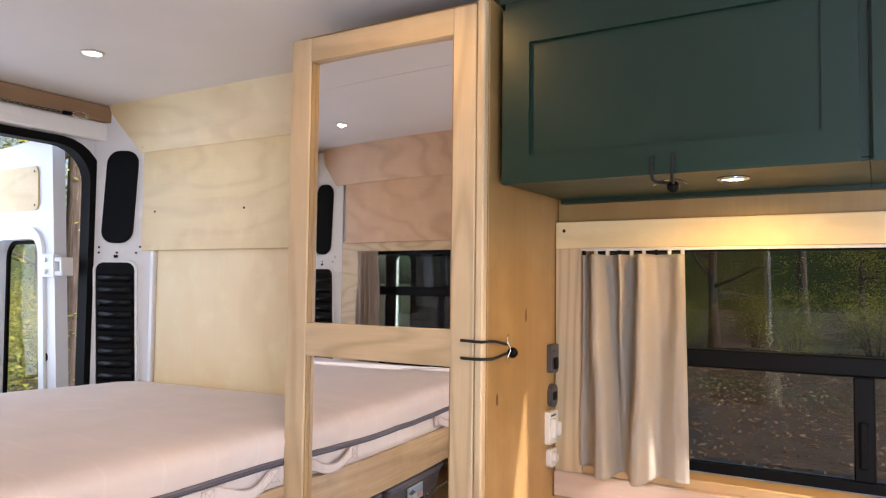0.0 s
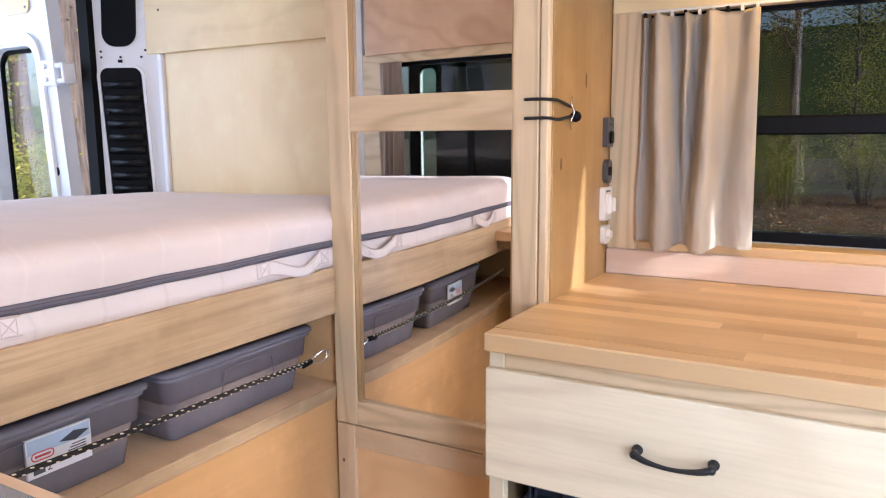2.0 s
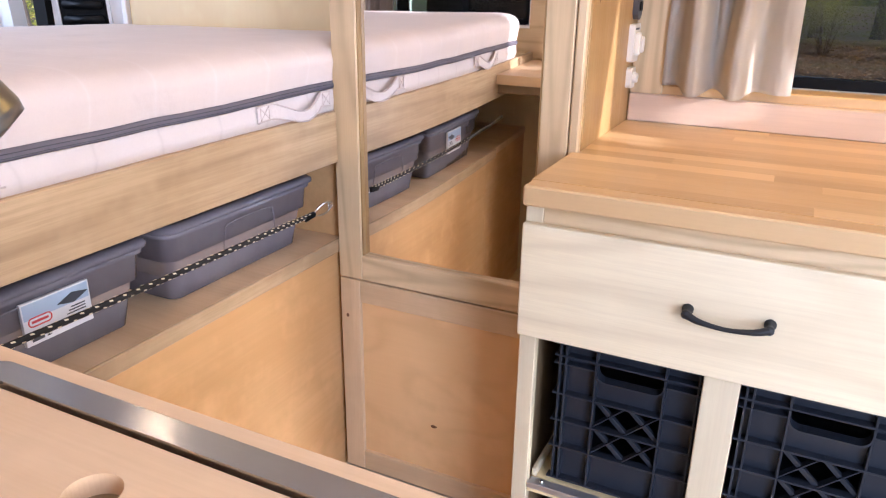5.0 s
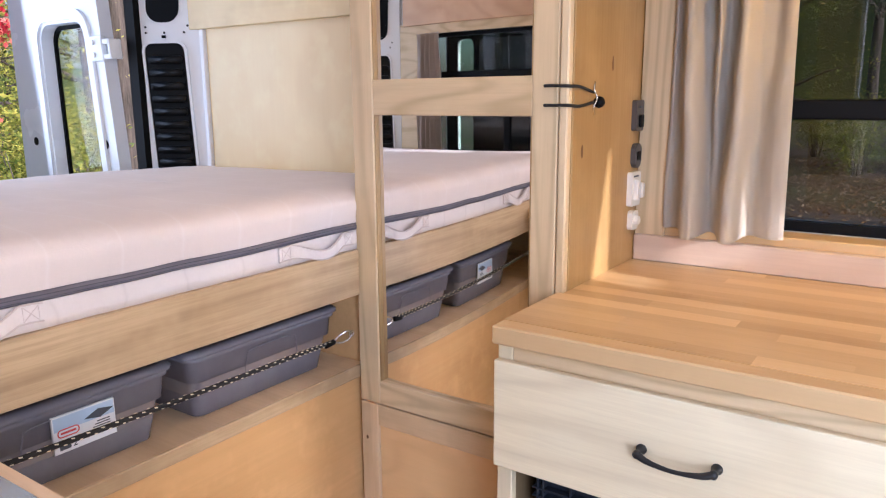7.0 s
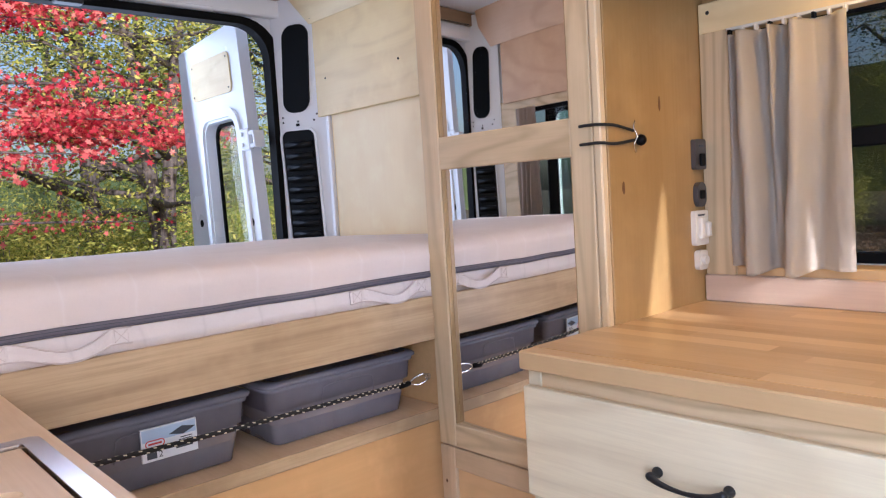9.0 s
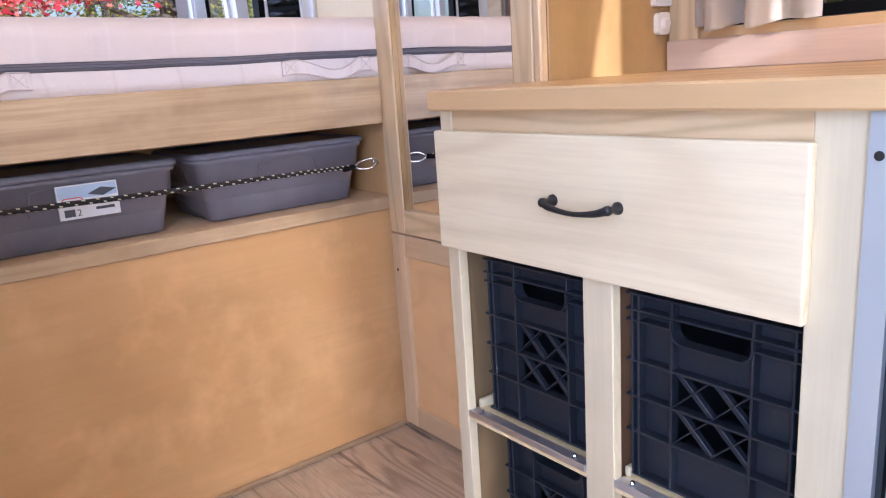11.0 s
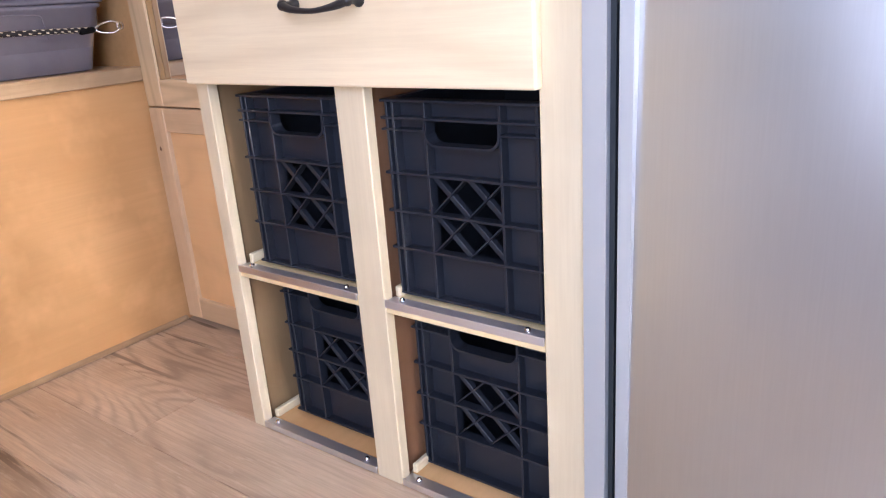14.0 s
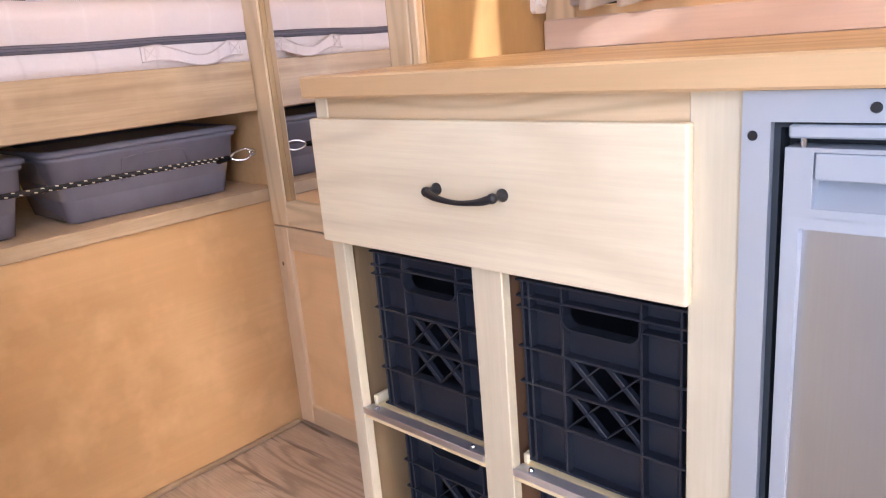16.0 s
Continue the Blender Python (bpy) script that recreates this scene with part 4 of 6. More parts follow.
matt = thing("mattress", (-1.82, 0.88, 0.90), "thick foam mattress in a pale knitted cover with grey zip", "mattress")
MX0, MX1, MY0, MY1 = -2.43, -1.224, 0.02, 1.780


def mat_loops(levels, name, material, cap, seed):
    bm = bmesh.new()
    loops = []
    cx, cy = (MX0 + MX1) / 2, (MY0 + MY1) / 2
    w, h = MX1 - MX0, MY1 - MY0
    for inset, z in levels:
        r = max(0.02, 0.09 - inset * 0.15)
        pts = rounded(w - 2 * inset, h - 2 * inset, r, 6, cx, cy)
        dense = []
        for i, p in enumerate(pts):
            q = pts[(i + 1) % len(pts)]
            d = math.hypot(q[0] - p[0], q[1] - p[1])
            k = 64 if i % 7 == 6 else 1
            for j in range(k):
                dense.append((p[0] + (q[0] - p[0]) * j / k, p[1] + (q[1] - p[1]) * j / k))
        ring = []
        for x, y in dense:
            top = max(0.0, (z - 0.97) / 0.14)
            sag = min(1.3, top) * (0.028 * max(0.0, min(1.0, (y - 0.3) / 1.4)) + 0.032 * max(0.0, (MX1 - 0.06 - x) / 1.2) ** 0.85)
            wob = 0.005 * noise.noise(Vector((x * 5, y * 5, z * 7 + seed))) + 0.004 * noise.noise(Vector((x * 14, y * 14, seed)))
            bulge = -0.0065 * math.exp(-(((y * 8.2 + 0.25 * noise.noise(Vector((y * 3, z * 9, 2)))) % 1.0 - 0.5) / 0.10) ** 2) * (1 if inset < 0.06 else 0) * min(1.0, top * 3)
            sag += 0.0055 * noise.noise(Vector((y * 2.4, 0.7, 3.1))) + 0.0025 * noise.noise(Vector((y * 7.0, 1.7, 3.1))) - 0.001 if z > 0.92 else 0.0
            ring.append(bm.verts.new((x + (wob + bulge) * (1 if x > cx else -1), y, z - sag + wob * 0.8 * top)))
        loops.append(ring)
    for a, b in zip(loops, loops[1:]):
        n = len(a)
        for i in range(n):
            bm.faces.new((a[i], a[(i + 1) % n], b[(i + 1) % n], b[i]))
    if cap:
        bm.faces.new(loops[-1])
    return part(name, bm, material, matt, "", True)


cover_levels = [(0.004, 0.966), (0.0, 0.985), (-0.004, 1.010), (-0.003, 1.022), (0.004, 1.035), (0.016, 1.045), (0.036, 1.052), (0.070, 1.056), (0.13, 1.058), (0.20, 1.059), (0.30, 1.060), (0.42, 1.060), (0.52, 1.060)]
mat_loops(cover_levels, "cover", MATTRESS, True, 1.0)
mat_loops([(0.010, 0.949), (0.0, 0.9505), (-0.002, 0.957), (0.0, 0.963), (0.010, 0.966)], "zip_band", PIPING, False, 1.0)
for zz in (0.9545, 0.9600):
    mat_loops([(0.0, zz - 0.0007), (-0.0034, zz), (0.0, zz + 0.0007)], "zip_ridge", ZIP_DARK, False, 1.0)
mat_loops([(0.03, 0.901), (0.006, 0.906), (0.0, 0.925), (0.004, 0.949)], "border", MATTRESS_LOW, False, 1.0)


def strap_point(y0, y1, u, v):
    """A fabric carry loop: flat stitched ends, a slack middle that hangs over the board."""
    y = y0 + (y1 - y0) * u
    slack = max(0.0, math.sin(math.pi * (u - 0.16) / 0.68)) if 0.16 < u < 0.84 else 0.0
    drop = slack * (0.014 - 0.007 * math.cos(math.pi * u))
    wide = 0.031 * (1 - 0.28 * slack)
    z = 0.9345 - drop + 0.003 * math.sin(9 * u) + (0.5 - v) * wide
    x = -1.2195 + 0.013 * slack ** 0.7 + 0.0012 * noise.noise(Vector((u * 14, v * 4, y0)))
    return Vector((x, y, z))


for y0, y1 in ((1.070, 1.300), (0.350, 0.585)):
    bm = bmesh.new()
    prev = None
    for k in range(41):
        ring = [bm.verts.new(strap_point(y0, y1, k / 40, v) + Vector((dx, 0, 0))) for v, dx in ((0, -0.003), (0, 0), (0.25, 0.001), (0.5, 0.0012), (0.75, 0.001), (1, 0), (1, -0.003))]
        if prev:
            for j in range(7):
                bm.faces.new((prev[j], prev[(j + 1) % 7], ring[(j + 1) % 7], ring[j]))
        else:
            bm.faces.new(ring)
        prev = ring
    bm.faces.new(prev[::-1])
    strap = part("handle", bm, MATTRESS_LOW, matt, "pale fabric carry loop")
    for v in (0.04, 0.96):
        part("piping", tube([strap_point(y0, y1, k / 40, v) + Vector((0.0012, 0, 0)) for k in range(41)], 0.0016, 6), PIPING_PALE, strap, "", True)
    for ends in ((0.03, 0.13), (0.87, 0.97)):
        cross = [strap_point(y0, y1, ends[0], 0.12), strap_point(y0, y1, ends[1], 0.88), strap_point(y0, y1, ends[1], 0.12), strap_point(y0, y1, ends[0], 0.88), strap_point(y0, y1, ends[0], 0.12)]
        part("stitching", tube([p + Vector((0.0022, 0, 0)) for p in cross], 0.0008, 5), PIPING_PALE, strap)


def storage_bin(y0, y1, label, sticker):
    t = thing("storage_bin", (-1.40, (y0 + y1) / 2, 0.6155), label, "storage bin", "bins under the bed")
    cx, cy, d, w = -1.41, (y0 + y1) / 2, 0.285, y1 - y0 - 0.016

    def shell(levels):
        bm = bmesh.new()
        prev = None
        first = None
        for inset, z in levels:
            ring = [bm.verts.new((x, y, z)) for x, y in rounded(d - 2 * inset, w - 2 * inset, 0.028 - min(0.012, inset * 0.3), 5, cx, cy)]
            if prev:
                for i in range(len(ring)):
                    bm.faces.new((prev[i], prev[(i + 1) % len(ring)], ring[(i + 1) % len(ring)], ring[i]))
            else:
                first = ring
            prev = ring
        bm.faces.new(first[::-1])
        bm.faces.new(prev)
        return bm
    part("tub", shell([(0.040, 0.6165), (0.030, 0.620), (0.022, 0.665), (0.018, 0.700), (0.008, 0.7025), (0.004, 0.745), (-0.002, 0.748), (-0.002, 0.756), (0.010, 0.757), (0.012, 0.72), (0.030, 0.622)]), BIN, t, "", True)
    part("lid", shell([(-0.002, 0.757), (-0.008, 0.758), (-0.008, 0.764), (-0.002, 0.769), (0.012, 0.771), (0.018, 0.766), (0.030, 0.766)]), BIN, t, "translucent lid with a raised rim", True)
    # raised arch on the long side
    bm = tube(arc([(-1.2675, cy - 0.075, 0.690), (-1.2655, cy - 0.070, 0.722), (-1.2645, cy - 0.055, 0.738), (-1.2645, cy + 0.055, 0.738), (-1.2655, cy + 0.070, 0.722), (-1.2675, cy + 0.075, 0.690)], 5), 0.0013, 6)
    part("arch", bm, BIN, t, "", True)
    if sticker:
        s = part("label", box(-1.268, -1.2625, cy - 0.024, cy + 0.086, 0.677, 0.742, 0), PAPER, t, "printed paper label")
        part("label_sky", box(-1.2625, -1.2622, cy - 0.022, cy + 0.084, 0.716, 0.740, 0), LABEL_BLUE, s)
        part("label_mark", prism(rounded(0.038, 0.015, 0.007, 4, cy + 0.002, 0.711), 0.0004, on_yz(-1.2622), rounded(0.034, 0.011, 0.005, 4, cy + 0.002, 0.711)), LABEL_RED, s)
        part("label_name", box(-1.2625, -1.2619, cy - 0.011, cy + 0.015, 0.7092, 0.7128, 0), LABEL_RED, s)
        part("label_bar", box(-1.2625, -1.2619, cy - 0.015, cy + 0.004, 0.682, 0.696, 0), LABEL_GREY, s)
        part("label_bar", box(-1.2625, -1.2619, cy + 0.042, cy + 0.076, 0.690, 0.6955, 0), LABEL_GREY, s)
        for k in range(3):
            part("label_bar", box(-1.2625, -1.2619, cy + 0.044 + 0.004 * k, cy + 0.076, 0.7005 + 0.0045 * k, 0.7022 + 0.0045 * k, 0), LABEL_GREY, s)
        two = bpy.data.curves.new("label_digit", "FONT")
        two.body, two.size = "2", 0.018
        two.extrude = 0.0001
        digit = new("label_digit", two)
        digit.data.materials.append(LABEL_GREY)
        digit.parent = s
        digit.matrix_basis = Matrix.Translation(Vector((-1.2619, cy + 0.007, 0.6825)) - origin(s)) @ Matrix(((0, 0, 1, 0), (1, 0, 0, 0), (0, 1, 0, 0), (0, 0, 0, 1)))
        tray = bmesh.new()
        vs = [tray.verts.new((-1.2618, cy + a, b)) for a, b in ((0.030, 0.722), (0.058, 0.716), (0.084, 0.727), (0.056, 0.733))]
        tray.faces.new(vs)
        part("label_picture", tray, LABEL_GREY, s)
    return t


storage_bin(0.405, 0.838, "smoky translucent plastic bin with a printed label", True)
storage_bin(0.862, 1.295, "smoky translucent plastic bin with a lid", False)


def bungee(points, label, r=0.0052, name="bungee_cord"):
    """A woven elastic cord with pale flecks wound round it."""
    t = thing(name, points[0], label, "bungee cord")
    line = arc(points, 14)
    part("cord", tube(line, r, 8), CORD_BLACK, t, "", True)
    bm = bmesh.new()
    total = sum((b - a).length for a, b in zip(line, line[1:]))
    n = int(total / 0.0105)
    for k in range(n):
        s = (k + 0.5) / n * (len(line) - 1)
        i = min(int(s), len(line) - 2)
        p = line[i].lerp(line[i + 1], s - i)
        d = (line[i + 1] - line[i]).normalized()
        side = Vector((1, 0, 0)) if abs(d.x) < 0.8 else Vector((0, 1, 0))
        upv = d.cross(side).normalized()
        for ang in (0.4, 2.5, 4.6):
            ang += 0.9 * (k % 2)
            o = p + (r + 0.0002) * (math.cos(ang) * side + math.sin(ang) * upv)
            q = 0.0030 * d
            e = 0.0019 * (-math.sin(ang) * side + math.cos(ang) * upv)
            bm.faces.new([bm.verts.new(o + v) for v in (q + e, -q + e * 0.4, -q - e, q - e * 0.4)])
    part("fleck", bm, CORD_PALE, t)
    return t


def snap_hook(root, at, d, label):
    """A carabiner: an oval of steel wire with a sleeve."""
    a = Vector(at)
    d = Vector(d).normalized()
    up = Vector((0, 0, 1))
    loop = [a + d * (0.006 + 0.029 * (1 - math.cos(k / 16 * 2 * math.pi))) + up * 0.014 * math.sin(k / 16 * 2 * math.pi) * (0.6 + 0.4 * (1 - math.cos(k / 16 * 2 * math.pi)) / 2) for k in range(17)]
    part("hook", tube(loop, 0.0023, 6, None, False), CHROME, root, label, True)
    part("sleeve", tube([a - d * 0.030, a - d * 0.026, a + d * 0.002, a + d * 0.006], [0.004, 0.0075, 0.0065, 0.004], 10), RUBBER, root, "black cord end", True)
    part("eye", lathe([(0.007, -0.002), (0.009, 0.0), (0.007, 0.002), (0.005, 0.0), (0.007, -0.002)], a + d * 0.064, Euler((0, radians(90), 0)).to_matrix().to_4x4(), 14), CHROME, root, "", True)


b1 = bungee([(-1.2245, 0.262, 0.722), (-1.2245, 0.385, 0.717), (-1.2240, 0.62, 0.712), (-1.2235, 0.85, 0.708), (-1.2240, 1.08, 0.706), (-1.2245, 1.222, 0.703)], "black bungee cord with pale flecks stretched across the bins")
snap_hook(b1, (-1.2245, 1.226, 0.7022), (0, 1, 0.06), "steel snap hook")
b2 = bungee([(-2.494, -0.02, 1.985), (-2.494, 0.5, 1.978), (-2.494, 1.0, 1.979), (-2.494, 1.50, 1.986)], "black bungee cord with pale flecks along the rear header", 0.0045)
snap_hook(b2, (-2.494, 1.54, 1.987), (0, 1, 0.05), "white steel hook")
for y0 in (0.66, 0.86):
    lt = thing("door_latch", (-2.50, y0 + 0.045, 1.87), "black steel door latch block on the rear header", "latch")
    part("body", box(-2.545, -2.495, y0, y0 + 0.09, 1.872, 1.950, 0.006, None, 2), BLACK_METAL, lt)
    part("cap", box(-2.55, -2.490, y0 - 0.008, y0 + 0.098, 1.944, 1.956, 0.003), BLACK_METAL, lt)

# ---- kitchen unit ----
unit = thing("crate_cabinet", (-0.37, 1.4, 0), "pale poplar kitchen cabinet with one drawer above four crate bays", "cabinet")
FY = 1.087
part("stile", box(-0.705, -0.676, FY, FY + 0.019, 0.0, 0.8445), PALE, unit)
part("stile", box(-0.094, -0.0375, FY, FY + 0.019, 0.0, 0.8445), PALE, unit)
part("post", box(-0.405, -0.352, FY + 0.0005, FY + 0.019, 0.0, 0.640), PALE, unit)
part("top_rail", box(-0.676, -0.094, FY + 0.001, FY + 0.019, 0.790, 0.8445), POPLAR_X, unit)
# brown inner sides and divider carry the bays' shade in their colour
part("side_panel", box(-0.704, -0.689, FY + 0.019, 1.316, 0.0, 0.8445), SHADE_BROWNPLY, unit)
part("inner_side", box(-0.6905, -0.6765, 1.317, 1.69, 0.0, 0.8445), SHADE_BROWNPLY, unit)
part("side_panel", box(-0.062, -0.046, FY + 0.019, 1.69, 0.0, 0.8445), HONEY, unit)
part("divider", box(-0.392, -0.364, FY + 0.019, 1.69, 0.0, 0.625), SHADE_REDPLY, unit, "plywood divider, reddish brown darkened for bay shade")
part("back_panel", box(-0.674, -0.062, 1.66, 1.67, 0.0, 0.8445), HONEY, unit)
part("drawer_floor", box(-0.674, -0.062, FY + 0.019, 1.66, 0.640, 0.650), BIRCH_X, unit)
for x0, x1 in ((-0.676, -0.405), (-0.352, -0.094)):
    part("shelf", box(x0, x1, FY + 0.002, 1.66, 0.2955, 0.3125), BIRCH_X, unit, "plywood shelf")
    part("bottom_shelf", box(x0, x1, FY + 0.002, 1.66, 0.001, 0.010), BASEPLY, unit)
    for z in (0.3125, 0.010):
        ang = box(x0 + 0.001, x1 - 0.001, FY - 0.0015, FY + 0.002, z - 0.007, z + 0.005, 0.0005)
        box(x0 + 0.001, x1 - 0.001, FY + 0.002, FY + 0.022, z + 0.0004, z + 0.0022, 0.0005, ang)
        e = part("edging", ang, ALU, unit, "milled aluminium edge strip")
        for sx in (x0 + 0.025, x1 - 0.03):
            part("screw", lathe([(0.0, 0.006), (0.003, 0.006), (0.0045, 0.0035), (0.005, 0.0)], (sx, FY + 0.010, z + 0.002), None, 10), CHROME, e)
        part("cleat", box(x0 + 0.0005, x0 + 0.010, FY + 0.024, 1.40, z + 0.0005, z + 0.017, 0.002), PALE, unit)
drawer = part("drawer", box(-0.705, -0.088, FY - 0.016, FY - 0.0005, 0.617, 0.813, 0.003, None, 2), PALE_X, unit, "pale poplar drawer front")
hx0, hx1, hz, hy = -0.4405, -0.328, 0.7215, FY - 0.016
pull = tube(arc([(hx0, hy - 0.022, hz), (hx0 + 0.02, hy - 0.026, hz - 0.0055), ((hx0 + hx1) / 2, hy - 0.027, hz - 0.009), (hx1 - 0.02, hy - 0.026, hz - 0.0055), (hx1, hy - 0.022, hz)], 6), [0.0046 - 0.0012 * math.cos(math.pi * (k / 12 - 1)) for k in range(25)], 10)
for hx in (hx0, hx1):
    merge(pull, lathe([(0.0085, 0.0), (0.0085, 0.0025), (0.0048, 0.006), (0.0045, 0.016), (0.0066, 0.019), (0.0066, 0.024), (0.004, 0.027), (0.0, 0.028)], (hx, hy, hz), Euler((radians(90), 0, 0)).to_matrix().to_4x4(), 16))
part("drawer_pull", pull, BLACK_METAL, drawer, "black cast iron bow handle", True)

# worktop of glued staves
top = thing("worktop", (-0.03, 1.385, 0.845), "oiled beech butcher-block worktop of narrow staves", "worktop")
part("core", box(-0.6905, 0.6395, 1.066, 1.688, 0.8455, 0.850, 0), BUTCHER, top)
rnd = random.Random(5)
yy = 1.060
row = 0
while yy < 1.688:
    w = min(0.0425, 1.6895 - yy)
    x = -0.703 if yy + w < 1.32 else -0.6912
    first = True
    while x < 0.645:
        ln = 2.0 if row == 0 else rnd.uniform(0.16, 0.55) if first else rnd.uniform(0.30, 0.62)
        first = False
        x1 = 0.645 if x + ln > 0.50 else x + ln
        ob = part("stave", box(x, x1, yy, yy + w, 0.8452 if row else 0.8450, 0.8775, 0.003 if row == 0 else 0), BUTCHER, top)
        x = x1
    yy += w
    row += 1

# fridge
FF = 1.081
fr = thing("fridge", (0.22, 1.35, 0.0), "built-in compressor fridge with brushed steel door and silver flange", "fridge")
part("flange", prism([(-0.0365, 0.002), (0.478, 0.002), (0.478, 0.8435), (-0.0365, 0.8435)], 0.010, on_xz(FF + 0.004), [(-0.010, 0.028), (0.452, 0.028), (0.452, 0.815), (-0.010, 0.815)], 0.002), FRIDGE_GREY, fr, "silver mounting flange")
part("body", box(-0.0335, 0.476, FF + 0.03, 1.66, 0.004, 0.842), DARKGAP, fr)
part("gasket", prism([(-0.0099, 0.0282), (0.4519, 0.0282), (0.4519, 0.8149), (-0.0099, 0.8149)], 0.026, on_xz(FF + 0.030), [(-0.004, 0.034), (0.446, 0.034), (0.446, 0.809), (-0.004, 0.809)]), DARKGAP, fr)
part("vent_strip", box(0.005, 0.438, FF - 0.004, FF + 0.024, 0.800, 0.8125, 0.002), FRIDGE_GREY, fr, "silver strip above the door")
fd = part("fridge_door", prism([(0.0035, 0.034), (0.438, 0.034), (0.438, 0.7275), (0.0035, 0.7275)], 0.030, on_xz(FF + 0.024), [(0.0185, 0.052), (0.423, 0.052), (0.423, 0.716), (0.0185, 0.716)], 0.002), FRIDGE_GREY, fr, "silver door frame")
steel = box(0.0175, 0.424, -0.003, 0.003, -0.333, 0.333, 0.0005)
steel.transform(pose(0, FF + 0.003, 0.384, -1.2, 0, 0))
part("door_panel", steel, STEEL, fd, "brushed stainless steel panel")
part("door_head", prism([(0.0035, 0.7272), (0.438, 0.7272), (0.438, 0.792), (0.0035, 0.792)], 0.030, on_xz(FF + 0.024), [(0.0285, 0.736), (0.413, 0.736), (0.413, 0.788), (0.0285, 0.788)], 0.002), FRIDGE_GREY, fd)
# concave grip behind a flat lip
part("grip", grid(1, 12, lambda u, v: (0.0275 + 0.3865 * u, FF - 0.004 + 0.022 * math.sin(v * 1.9), 0.7355 + 0.036 * v)), FRIDGE_GREY, fd, "curved silver grip", True)
part("grip_lip", box(0.0295, 0.412, FF - 0.0055, FF + 0.012, 0.7625, 0.7875, 0.0016, None, 2), FRIDGE_GREY, fd, "flat silver lip")
part("grip_shadow", box(0.0277, 0.4138, FF + 0.0185, FF + 0.0225, 0.734, 0.790, 0), DARKGAP, fd)
part("lock_pin", lathe([(0.0, 0.008), (0.003, 0.008), (0.003, 0)], (0.018, FF, 0.792), None, 10), CHROME, fr)
for sx, sz in ((-0.0265, 0.802), (0.0755, 0.828), (-0.0255, 0.067), (0.30, 0.829)):
    part("screw", lathe([(0.0, 0.002), (0.004, 0.002), (0.005, 0.0)], (sx, FF - 0.006, sz), Euler((radians(90), 0, 0)).to_matrix().to_4x4(), 12), BLACK_METAL, fr, "dark screw")
structure("trim_unit_end", box(0.480, 0.64, FF, FF + 0.6, 0.0, 0.8445), PALE, "pale wooden end panel beside the fridge", "trim")


